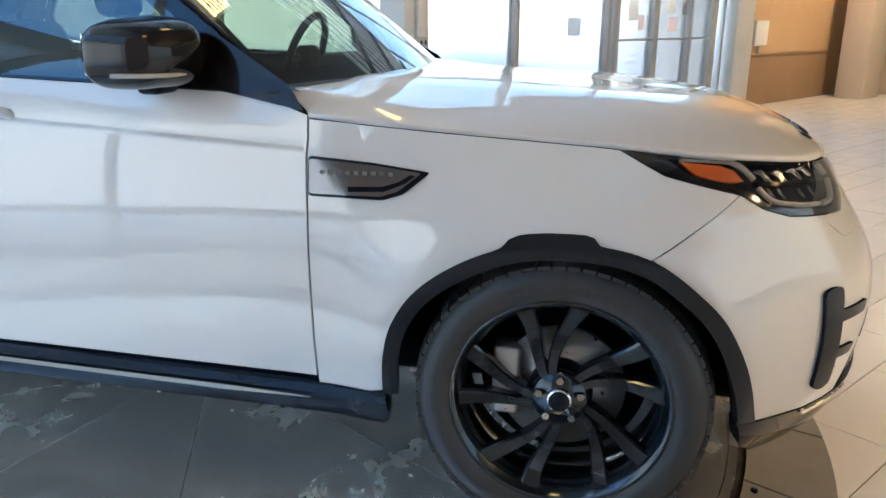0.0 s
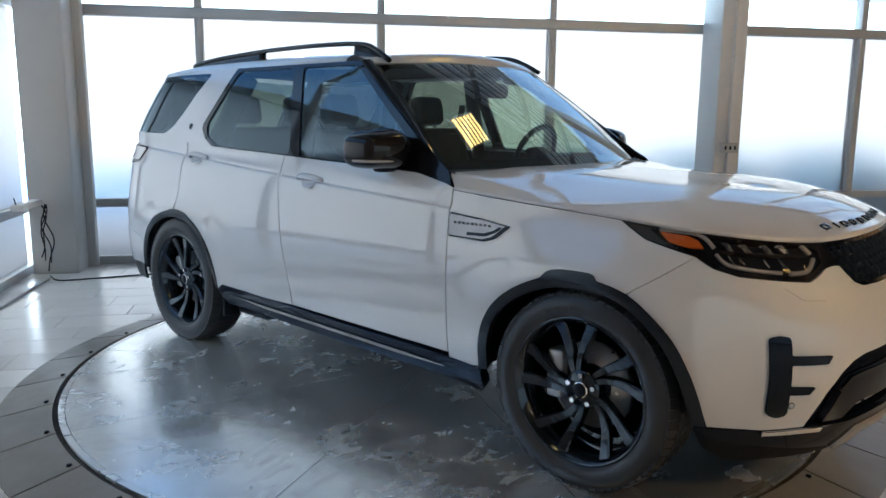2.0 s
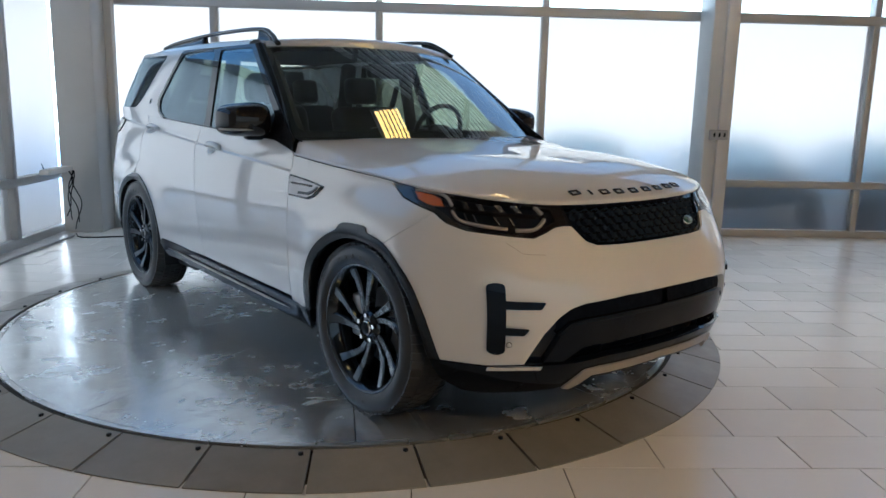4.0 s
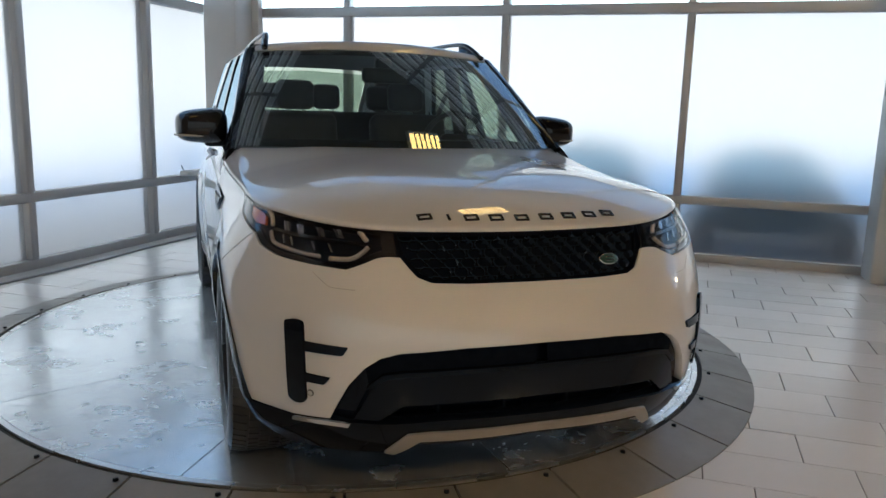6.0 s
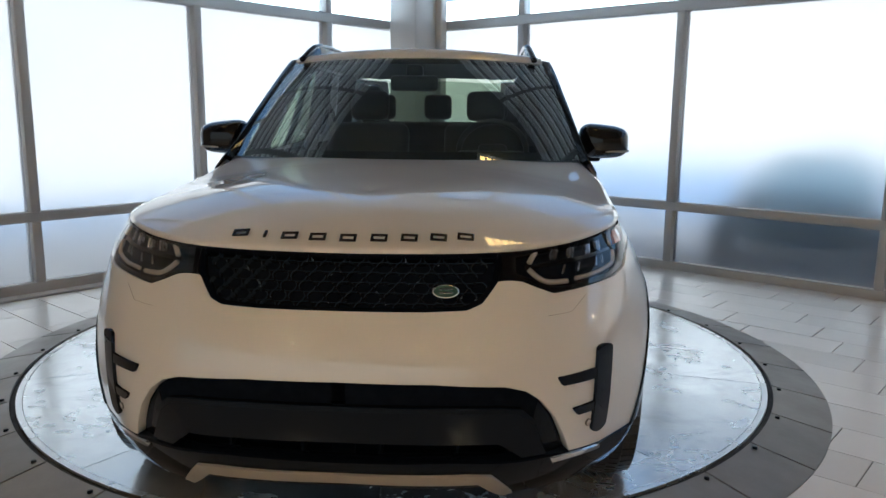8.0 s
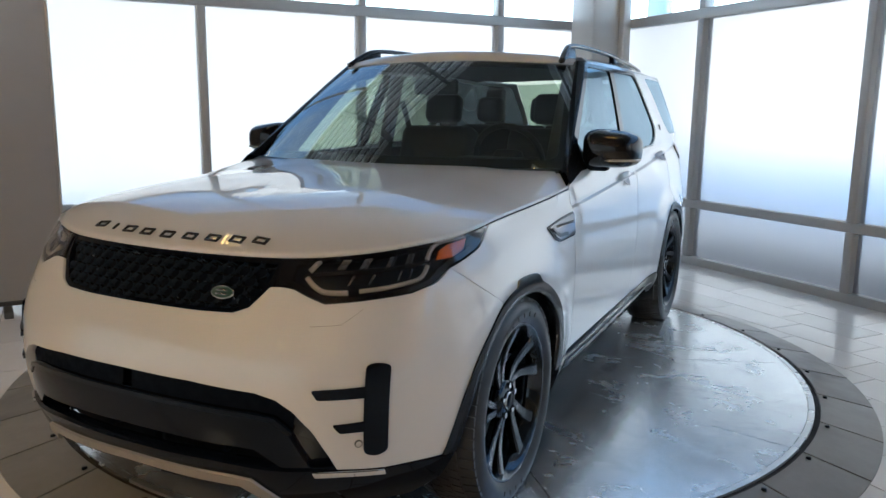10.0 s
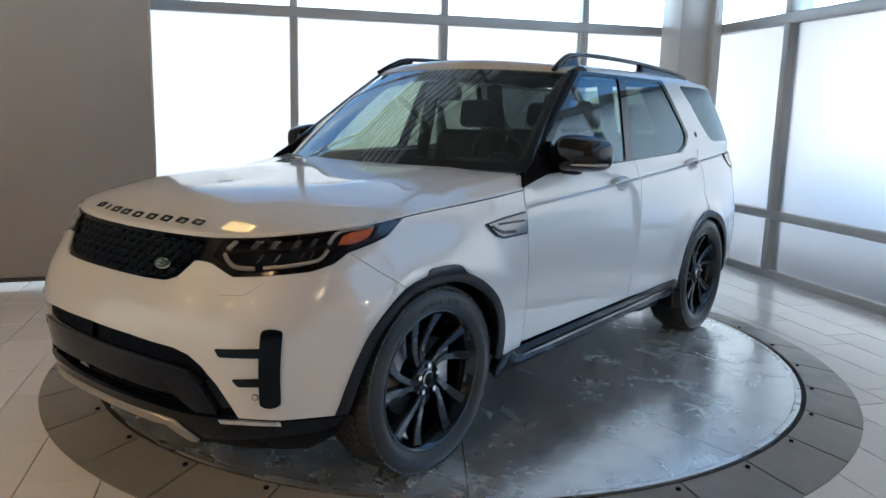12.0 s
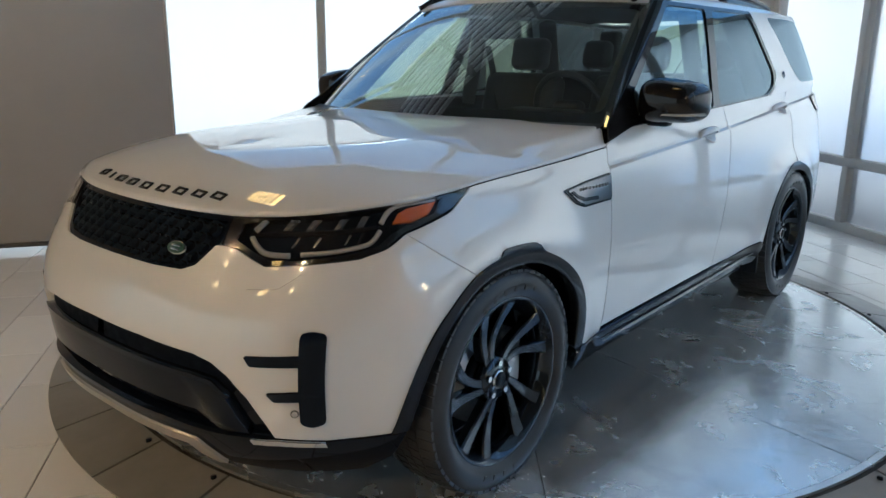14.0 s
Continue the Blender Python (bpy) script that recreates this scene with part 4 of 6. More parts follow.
gf = [(A0, 0.824), ax(0.25, 0.825), ax(0.37, 0.829), ax(0.415, 0.846), ax(0.440, 0.876), ax(0.464, 0.912), ax(0.478, 0.985),
      ax(0.462, 0.985), ax(0.448, 0.918), ax(0.424, 0.885), ax(0.400, 0.860), ax(0.362, 0.845), ax(0.25, 0.840), (A0, 0.839)]
patch("grille_frame", flank(1, -0.010), both(gf), VENT_BLACK, grille, step=0.03, edge=0.03)
gt = [(A0, 0.990), ax(0.46, 0.992), ax(0.46, 0.976), (A0, 0.972)]
patch("grille_top", flank(1, -0.014), both(gt), VENT_BLACK, grille, step=0.03, edge=0.03)
# oval badge, blank but for two bars
c = grille_pt(0.306, 0.884, -0.010)
n = skin_normal(*ax(0.306, 0.884))
m = Matrix.Translation(c) @ n.to_track_quat("Z", "Y").to_matrix().to_4x4()
bm = cyl_bm(0.042, 0.040, 0.010, 32, Matrix.Diagonal((1, 0.52, 1, 1)))
badge = part("badge", bm, CHROME, grille, "oval silver badge")
badge.matrix_basis = m
GREEN = Mat("badge_green", (0.02, 0.06, 0.04), 0.3)
bm = cyl_bm(0.037, 0.036, 0.004, 32, Matrix.Translation((0, 0, 0.006)) @ Matrix.Diagonal((1, 0.5, 1, 1)))
ob = part("badge_field", bm, GREEN, badge)
for dy in (-0.006, 0.006):
    ob = part("badge_bar", box_bm(0.040, 0.006, 0.002, (0, dy, 0.009), 0.0008), CHROME, badge)

# nine hollow dark blocks along the bonnet's lip
xs = [-0.352, -0.270, -0.190, -0.100, -0.004, 0.092, 0.185, 0.275, 0.358]
for k, x in enumerate(xs):
    lo, hi = A0, HOOD_END
    for _ in range(40):
        mid = (lo + hi) / 2
        if hood_skin(mid, 0.0513).x < abs(x):
            lo = mid
        else:
            hi = mid
    s = 1 if x >= 0 else -1
    p, pu, pr = hood_skin(lo, 0.0513, s), hood_skin(lo, 0.08, s), hood_skin(lo + 0.01, 0.0513, s)
    up = (pu - p).normalized()
    rt = (pr - p).normalized() * s
    nn = rt.cross(up).normalized()
    if nn.z < 0:
        nn = -nn
    rt = (Vector((1, 0, 0)) - nn * nn.x).normalized()
    up = nn.cross(rt)
    m = Matrix((rt, up, nn)).transposed().to_4x4()
    if k == 1:
        bm = box_bm(0.010, 0.033, 0.006, (0, 0, 0.003), 0.002)
    else:
        bm = bmesh.new()
        for bx, by, bw, bh in ((0, 0.0125, 0.052, 0.008), (0, -0.0125, 0.052, 0.008), (-0.0215, 0, 0.009, 0.018), (0.0215, 0, 0.009, 0.018)):
            box_bm(bw, bh, 0.006, (bx, by, 0.003), 0.0015, 2, bm)
    ob = part("letter_block", bm, BLACK_GLOSS, hood)
    ob.matrix_basis = Matrix.Translation(p) @ m

# ---------------------------------------------------------------- headlamps
def lamp_pt(x, y, z):
    return ax(x, z) if y < -0.60 else ay(y, z)


for sx in (1, -1):
    top = [(a, edge_z(a) - 0.008) for a in np.linspace(ax(0.472, 0.985)[0], A_TIP, 12)]
    low = [ay(-0.24, 1.001), ay(-0.416, 0.958), ay(-0.479, 0.919), ay(-0.55, 0.895), ax(0.72, 0.878), ax(0.632, 0.870), ax(0.578, 0.890), ax(0.535, 0.908), ax(0.474, 0.911)]
    hl = top + low
    lamp = patch("headlamp", flank(sx, -0.05), hl, INNER_BLACK, car, "headlamp with clear lens and pale light strips", step=0.05, edge=0)
    patch("lens", flank(sx, 0.001), hl, LAMP_LENS, lamp, "clear lamp lens", step=0.04, edge=0)
    rim_in = [ax(0.515, 0.975), ax(0.60, 0.992), ax(0.70, 1.004), ay(-0.48, 1.018), ay(-0.39, 1.028), ay(-0.29, 1.036), ay(-0.245, 1.034), ay(-0.30, 0.998), ay(-0.40, 0.978),
              ay(-0.455, 0.955), ay(-0.50, 0.925), ay(-0.56, 0.908), ax(0.72, 0.890), ax(0.64, 0.884), ax(0.59, 0.902), ax(0.54, 0.922), ax(0.515, 0.930)]
    patch("lamp_surround", flank(sx, -0.006), hl, BLACK_GLOSS, lamp, "gloss black lamp surround", holes=[rim_in], step=0.03, edge=0.03)
    for r0, line in ((0.0085, ((0.558, -0.70, 0.942), (0.582, -0.69, 0.922), (0.612, -0.69, 0.905), (0.645, -0.68, 0.901), (0.684, -0.661, 0.901))),
                     (0.0085, ((0.580, -0.66, 0.990), (0.560, -0.686, 0.960))),
                     (0.0070, ((0.712, -0.641, 0.905), (0.77, -0.60, 0.914), (0.823, -0.528, 0.930), (0.831, -0.50, 0.945), (0.837, -0.475, 0.968))),
                     (0.0075, ((0.830, -0.464, 0.987), (0.832, -0.435, 1.013), (0.836, -0.400, 1.029), (0.855, -0.34, 1.034), (0.876, -0.277, 1.036)))):
        pts = [side(*lamp_pt(*g), -0.016, sx) for g in line]
        tube("light_strip", spline(pts, 4) if len(pts) > 2 else pts, r0, LAMP_WHITE, lamp, "pale light strip", sides=8)
    # mirror modules in two rows, parted by a dark bar
    for x, y, z in ((0.635, -0.64, 0.970), (0.695, -0.608, 0.972), (0.741, -0.572, 0.975), (0.787, -0.523, 0.981)):
        a, z = lamp_pt(x, y, z)
        for d0, d1, m in ((-0.004, 0.012, LAMP_GREY), (0.014, 0.020, CHROME)):
            poly = [(a + d0, z), (a + d1, z + 0.001), (a + d1 + 0.022, z + 0.030), (a + d0 + 0.022, z + 0.029)]
            patch("reflector", flank(sx, -0.028), poly, m, lamp, "small mirror module", step=0.02, edge=0.014)
    for x, y, z in ((0.674, -0.652, 0.926), (0.729, -0.615, 0.929), (0.778, -0.569, 0.937), (0.806, -0.539, 0.941)):
        a, z = lamp_pt(x, y, z)
        poly = [(a, z), (a + 0.006, z), (a + 0.024, z + 0.027), (a + 0.016, z + 0.027)]
        patch("reflector", flank(sx, -0.03), poly, LAMP_GREY, lamp, step=0.02, edge=0.012)
    mid = [lamp_pt(*g) for g in ((0.548, -0.694, 0.956), (0.722, -0.591, 0.972), (0.831, -0.47, 0.984), (0.831, -0.47, 0.976), (0.722, -0.591, 0.962), (0.548, -0.694, 0.946))]
    patch("lamp_bar", flank(sx, -0.02), mid, BLACK_GLOSS, lamp, step=0.03, edge=0.02)
    amber = [ay(-0.435, 0.984), ay(-0.410, 1.008), ay(-0.375, 1.020), ay(-0.278, 1.029), ay(-0.317, 1.000), ay(-0.379, 0.984)]
    patch("indicator", flank(sx, -0.012), amber, AMBER, lamp, "amber indicator lens", step=0.025, edge=0.01)

# ---------------------------------------------------------------- glasshouse
top_z = curve1([(1.15, 1.717), (1.28, 1.738), (1.7, 1.768), (2.3, 1.778), (3.0, 1.772), (3.75, 1.716)])


def roof_skin(x, y):
    ax_ = abs(x)
    w = width_at(y, 1.69)
    z = top_z(y) - 0.030 * (x / 0.65) ** 2
    r = max(0.0, (ax_ - (w - 0.13)) / 0.13)
    return Vector((x, y, z - 0.055 * r ** 2.2))


rim_line = [(0.15, 1.283), (0.3, 1.305), (0.45, 1.342), (0.57, 1.390), (0.69, 1.455)] + [(width_at(y, 1.69), y) for y in (1.55, 2.0, 2.5, 3.0, 3.3)] + [(0.60, 3.515), (0.45, 3.575)]
rp = [(0, 1.276)] + rim_line + [(0, 3.60)] + [(-x, y) for x, y in reversed(rim_line)]
roof = patch("roof", roof_skin, rp, PAINT, car, "white roof", step=0.06, edge=0.02)
patch("headlining", lambda x, y: roof_skin(x * 0.96, y) - Vector((0, 0, 0.035)), [(p[0] * 0.97, p[1] + (0.02 if p[1] < 2 else -0.05)) for p in rp], LINER, car, "grey headlining", step=0.12, edge=0, flip=True)


def screen_skin(u, v):
    w = 0.888 + (0.712 - 0.888) * v
    y = 0.555 + (1.275 - 0.555) * v + (0.215 + (0.165 - 0.215) * v) * (0.92 * u * u + 0.08 * u ** 8)
    z = 1.175 + (1.738 - 1.175) * v + 0.022 * math.sin(math.pi * v) - u * u * (0.040 * v)
    return Vector((u * w, y, z))


patch("windscreen", screen_skin, [(-0.985, 0.0), (0.985, 0.0), (0.985, 0.955), (0.6, 0.938), (0.0, 0.925), (-0.6, 0.938), (-0.985, 0.955)], WINDSCREEN, car, "clear windscreen", step=0.09, edge=0)
band = [(-0.99, 0.0), (0.99, 0.0), (0.99, 0.960), (0.6, 0.943), (0.0, 0.93), (-0.6, 0.943), (-0.99, 0.960)]
hole = rounded([(-0.945, 0.085), (0.945, 0.085), (0.94, 0.895), (0.6, 0.880), (0.0, 0.865), (-0.6, 0.880), (-0.94, 0.895)], 0.06)
patch("screen_border", lambda u, v: screen_skin(u, v) - Vector((0, -0.004, 0.004)), band, BLACK_GLOSS, car, "black windscreen border", holes=[hole], step=0.07, edge=0)


def header_skin(u, v):
    """The painted lip of the roof over the windscreen's top edge."""
    return screen_skin(u, v) + Vector((0, -0.5, 0.8)) * (0.014 * math.sin(math.pi * min(1.0, max(0.0, (v - 0.925) / 0.115))))


patch("roof_header", header_skin, [(-0.97, 0.954), (-0.6, 0.938), (0.0, 0.925), (0.6, 0.938), (0.97, 0.954), (0.97, 1.005), (0.8, 1.03), (-0.8, 1.03), (-0.97, 1.005)], PAINT, car, "white front lip of the roof", step=0.03, edge=0.012)
for sx in (1, -1):
    bm = bmesh.new()
    prev = None
    for i in range(25):
        t = i / 24
        p0 = screen_skin(0.975 * sx, t)
        y1, z1 = 0.735 + (1.445 - 0.735) * t, 1.195 + (1.693 - 1.195) * t
        p1 = side(y1, z1, 0.002, sx)
        out = Vector((sx * 0.7, -0.5, 0.35)).normalized()
        mid = (p0 + p1) / 2 + out * 0.007
        row_v = [bm.verts.new(q) for q in (p0 + out * 0.002, p0 * 0.7 + mid * 0.3 + out * 0.006, mid, p1 * 0.7 + mid * 0.3 + out * 0.004, p1)]
        if prev:
            for k in range(4):
                bm.faces.new((prev[k], prev[k + 1], row_v[k + 1], row_v[k]))
        prev = row_v
    bmesh.ops.recalc_face_normals(bm, faces=bm.faces[:])
    part("windscreen_pillar", bm, PILLAR_BLACK, car, "gloss black windscreen pillar")
# scuttle under the windscreen
bm = bmesh.new()
prev = None
for i in range(21):
    u = -0.97 + 1.94 * i / 20
    a, b = screen_skin(u, 0.02), screen_skin(u, 0.02) + Vector((0, -0.16, -0.045))
    cur = (bm.verts.new(a), bm.verts.new(b))
    if prev:
        bm.faces.new((prev[0], cur[0], cur[1], prev[1]))
    prev = cur
part("scuttle_panel", bm, BLACK_SATIN, car, "black scuttle panel")
for sx in (1, -1):
    pts = [screen_skin(sx * (0.15 + 0.7 * k / 8), 0.0) + Vector((0, -0.03, -0.012)) for k in range(9)]
    tube("wiper", pts, 0.008, BLACK_SATIN, car, sides=6)

# roof rails
for sx in (1, -1):
    line = spline([(0.650 * sx, 1.34, 1.696), (0.632 * sx, 1.45, 1.752), (0.618 * sx, 1.58, 1.790), (0.612 * sx, 1.9, 1.803), (0.608 * sx, 2.4, 1.800), (0.606 * sx, 2.85, 1.782), (0.606 * sx, 3.10, 1.764), (0.606 * sx, 3.26, 1.742)], 6)
    rail = tube("roof_rail", line, 0.017, BLACK_GLOSS, car, "gloss black roof rail", ry=0.013, sides=12)
    for y0, y1, zt in ((1.34, 1.62, 1.79), (2.46, 3.26, 1.83)):
        bm = bmesh.new()
        n0 = 18
        prev = None
        for i in range(n0 + 1):
            y = y0 + (y1 - y0) * i / n0
            zb = roof_skin(0.625, y).z - 0.01
            k = min(line, key=lambda q: abs(q.y - y))
            ztop = max(zb + 0.004, min(k.z - 0.004, zt + 0.03))
            cur = [bm.verts.new((k.x + dx * sx, y, z)) for dx, z in ((-0.012, zb), (-0.011, ztop), (0.012, ztop), (0.026, zb))]
            if prev:
                for q in range(3):
                    bm.faces.new((prev[q], cur[q], cur[q + 1], prev[q + 1]))
            else:
                bm.faces.new(cur)
            prev = cur
        bm.faces.new(prev[::-1])
        bmesh.ops.recalc_face_normals(bm, faces=bm.faces[:])
        part("rail_foot", bm, BLACK_GLOSS, rail)

# tail: bumper, tailgate, rear window, lamps
A1 = TAIL_Y + TAIL_L - 1e-4
for sx in (1, -1):
    rb = [ay(3.42, 0.595), ay(3.85, 0.65), (A1, 0.62), (A1, 0.42), ay(3.9, 0.40), ay(3.42, 0.42)]
    patch("rear_bumper", flank(sx, 0.004), rb, PAINT, car, step=0.06)
    rb = [ay(3.43, 0.415), ay(3.9, 0.395), (A1, 0.415), (A1, 0.30), ay(3.5, 0.30)]
    patch("rear_valance", flank(sx, 0.004), rb, BLACK_SATIN, car, step=0.06)
    tg = [ay(3.855, 0.66), (4.09, 1.15), (4.11, 1.27), (A1, 1.27), (A1, 0.63)]
    patch("tailgate", flank(sx), tg, PAINT, car, step=0.06)
    rw = [(4.11, 1.305), (4.08, 1.42), (4.028, 1.664), (A1, 1.68), (A1, 1.285)]
    patch("rear_window", flank(sx, -0.004), rw, SIDE_GLASS, car, step=0.07, edge=0)
    tl = rounded([ay(3.48, 1.200), ay(3.87, 1.225), (4.05, 1.22), (4.03, 1.10), ay(3.83, 1.075), ay(3.56, 1.110)], 0.02)
    t = patch("tail_lamp", flank(sx, 0.006), tl, BLACK_GLOSS, car, "tail lamp with clear and red lens", step=0.04, edge=0.02)
    tl = rounded([ay(3.498, 1.194), ay(3.865, 1.218), ay(3.855, 1.130), ay(3.56, 1.116)], 0.01)
    patch("lens", flank(sx, 0.010), tl, CLEAR_LENS, t, step=0.04, edge=0.004)
    tl = rounded([ay(3.875, 1.22), (4.04, 1.21), (4.03, 1.11), ay(3.84, 1.10)], 0.01)
    patch("lens", flank(sx, 0.010), tl, RED_LENS, t, step=0.04, edge=0.004)

# side furniture: handles, badges, mirrors
for sx in (1, -1):
    for y0, z0 in ((1.632, 1.094), (2.78, 1.158)):
        c = side(y0, z0, 0.0, sx)
        n = skin_normal(y0, z0)
        n.x *= sx
        along = Vector((0, 1, 0.05)).normalized()
        along = (along - n * along.dot(n)).normalized()
        m = Matrix((along, n.cross(along), n)).transposed().to_4x4()
        hd = thing("door_handle", "", "")
        hd.parent = car
        hd.matrix_basis = Matrix.Translation(c) @ m
        bm = bmesh.new()
        dish = []
        for rr, zz in ((0.058, 0.0), (0.056, 0.006), (0.050, 0.007), (0.034, 0.0025), (0.014, 0.0012)):
            dish.append([bm.verts.new((rr * math.cos(k * math.tau / 36), rr * math.sin(k * math.tau / 36), zz)) for k in range(36)])
        for r0, r1 in zip(dish, dish[1:]):
            for k in range(36):
                bm.faces.new((r0[k], r0[(k + 1) % 36], r1[(k + 1) % 36], r1[k]))
        bm.faces.new(dish[-1])
        part("handle_bowl", bm, PAINT, hd)
        bm = bmesh.new()
        prev = None
        for i in range(15):
            t = i / 14
            x = -0.105 + 0.21 * t
            lift = 0.034 * math.sin(math.pi * min(1, max(0, t))) ** 0.35
            hw = 0.014 + 0.004 * math.sin(math.pi * t)
            cur = [bm.verts.new((x, hw * math.cos(k * math.tau / 10), lift - 0.004 + 0.009 * math.sin(k * math.tau / 10))) for k in range(10)]
            if prev:
                for k in range(10):
                    bm.faces.new((prev[k], cur[k], cur[(k + 1) % 10], prev[(k + 1) % 10]))
            prev = cur
        bmesh.ops.recalc_face_normals(bm, faces=bm.faces[:])
        part("grip", bm, PAINT, hd)
    c = side(2.925, 1.348, 0.002, sx)
    n = skin_normal(2.925, 1.348)
    n.x *= sx
    ob = part("pillar_badge", cyl_bm(0.022, 0.020, 0.006, 28), CHROME, car, "small round metal badge")
    ob.matrix_basis = Matrix.Translation(c) @ n.to_track_quat("Z", "Y").to_matrix().to_4x4()
    ob2 = part("badge_field", cyl_bm(0.015, 0.015, 0.004, 24), BLACK_SATIN, ob)
    ob2.location = (0, 0, 0.0025)
    # mirror
    mir = thing("door_mirror", "gloss black door mirror with clear indicator strip", "")
    mir.parent = car
    mir.matrix_basis = pose(1.020 * sx, 1.085, 1.270)
    bm = bmesh.new()
    bmesh.ops.create_uvsphere(bm, u_segments=32, v_segments=20, radius=1.0)
    for v in bm.verts:
        x, y, z = v.co
        e = lambda q, p: math.copysign(abs(q) ** p, q)
        x, y, z = e(x, 0.55), e(y, 0.8), e(z, 0.6)
        taper = 1 - 0.16 * x * 1.0
        z2 = z * 0.088 * (taper if z > 0 else 1 - 0.05 * x)
        y2 = y * 0.150 if y < 0 else y * 0.075
        v.co = (sx * (x * 0.130 - 0.012), y2 + 0.035 * (x - 0.2) * 0.5, z2)
    bmesh.ops.recalc_face_normals(bm, faces=bm.faces[:])
    part("mirror_shell", bm, BLACK_GLOSS, mir)
    bm = box_bm(0.170, 0.006, 0.100, (0, 0.070, 0.0), 0.002)
    part("mirror_glass", bm, CHROME, mir, "mirror glass")
    pts = [(sx * x, y, -0.047) for x, y in ((-0.03, -0.138), (0.046, -0.132), (0.092, -0.097), (0.117, -0.02))]
    tube("indicator_strip", spline(pts, 5), 0.008, LAMP_WHITE, mir, "clear indicator strip", ry=0.006, sides=8)
    bm = box_bm(0.16, 0.07, 0.045, (-0.105 * sx, -0.02, -0.082), 0.016, 3)
    part("mirror_arm", bm, BLACK_SATIN, mir)
    # dark sail panel under the mirror
    patch("mirror_sail", flank(sx, 0.004), [(0.668, 1.128), (0.712, 1.186), (0.96, 1.335), (0.985, 1.185), (0.85, 1.162)], BLACK_GLOSS, car, step=0.04, edge=0.006)

# ---------------------------------------------------------------- wheels


def wheel(cx, cy, sx):
    """x of the wheel's own frame points outwards."""
    w = thing("wheel", "gloss black ten-spoke alloy wheel with road tyre", "")
    w.parent = car
    w.matrix_basis = Matrix.Translation((cx * sx, cy, 0.386)) @ (Matrix.Identity(4) if sx > 0 else Matrix.Rotation(math.pi, 4, "Z"))
    prof = [(-0.115, 0.272), (-0.128, 0.30), (-0.130, 0.335), (-0.118, 0.370), (-0.098, 0.388), (-0.05, 0.393), (0, 0.394), (0.05, 0.393), (0.098, 0.388),
            (0.112, 0.377), (0.124, 0.355), (0.130, 0.335), (0.129, 0.318), (0.120, 0.302), (0.108, 0.288)]
    bm = bmesh.new()
    nseg = 96
    rings = []
    for i in range(nseg):
        th = math.tau * i / nseg
        loop = []
        for k, (x, r) in enumerate(prof):
            rr = r
            if 3 < k < 9 and k in (4, 8):
                rr = r - (0.006 if (i % 2) else 0.0)
            loop.append(bm.verts.new((x, rr * math.cos(th), rr * math.sin(th))))
        rings.append(loop)
    for i in range(nseg):
        a, b = rings[i], rings[(i + 1) % nseg]
        for k in range(len(prof) - 1):
            bm.faces.new((a[k], a[k + 1], b[k + 1], b[k]))
    bmesh.ops.recalc_face_normals(bm, faces=bm.faces[:])
    tyre = part("tyre", bm, RUBBER, w, "black tyre with grooved tread")
    # tread blocks and grooves
    bm = bmesh.new()
    for i in range(64):
        th = math.tau * (i + 0.5) / 64
        for x0, x1, tw in ((-0.112, -0.066, 0.5), (-0.058, -0.022, 0.0), (-0.016, 0.016, 0.5), (0.022, 0.058, 0.0), (0.066, 0.116, 0.5)):
            vs = []
            for x, dth in ((x0, -0.034), (x1, -0.034), (x1, 0.034), (x0, 0.034)):
                t = th + dth * 1.15 + tw * math.tau / 64 + 0.35 * x
                r1 = 0.3955 - 0.011 * (max(0, abs(x) - 0.06) / 0.055) ** 2
                vs.append((bm.verts.new((x, (r1 - 0.010) * math.cos(t), (r1 - 0.010) * math.sin(t))), bm.verts.new((x, r1 * math.cos(t), r1 * math.sin(t)))))
            bm.faces.new([q[1] for q in vs])
            for k in range(4):
                bm.faces.new((vs[k][0], vs[(k + 1) % 4][0], vs[(k + 1) % 4][1], vs[k][1]))
    bmesh.ops.recalc_face_normals(bm, faces=bm.faces[:])
    part("tread", bm, RUBBER, tyre, smooth=False)
    # raised bars on the sidewall
    for arc0, r0, r1 in ((66, 0.318, 0.336), (76, 0.318, 0.336), (86, 0.318, 0.336), (96, 0.318, 0.336), (106, 0.318, 0.336), (116, 0.318, 0.336), (246, 0.318, 0.336), (256, 0.318, 0.336), (266, 0.318, 0.336), (276, 0.318, 0.336)):
        bm = bmesh.new()
        vs = [bm.verts.new((0.1318, r * math.cos(radians(t)), r * math.sin(radians(t)))) for r, t in ((r0, arc0), (r1, arc0), (r1, arc0 + 2.2), (r0, arc0 + 2.2))]
        bm.faces.new(vs)
        geo = bmesh.ops.extrude_face_region(bm, geom=bm.faces[:])
        bmesh.ops.translate(bm, vec=(-0.003, 0, 0), verts=[q for q in geo["geom"] if isinstance(q, bmesh.types.BMVert)])
        bmesh.ops.recalc_face_normals(bm, faces=bm.faces[:])
        part("sidewall_bar", bm, BAR_GREY, tyre, "raised grey bar", smooth=False)
    # rim barrel and lip
    prof = [(-0.105, 0.268), (-0.09, 0.255), (0.04, 0.236), (0.088, 0.246), (0.100, 0.256), (0.112, 0.262), (0.116, 0.268), (0.112, 0.2725)]
    bm = bmesh.new()
    rings = [[bm.verts.new((x, r * math.cos(math.tau * i / 72), r * math.sin(math.tau * i / 72))) for x, r in prof] for i in range(72)]
    for i in range(72):
        a, b = rings[i], rings[(i + 1) % 72]
        for k in range(len(prof) - 1):
            bm.faces.new((a[k], a[k + 1], b[k + 1], b[k]))
    bmesh.ops.recalc_face_normals(bm, faces=bm.faces[:])
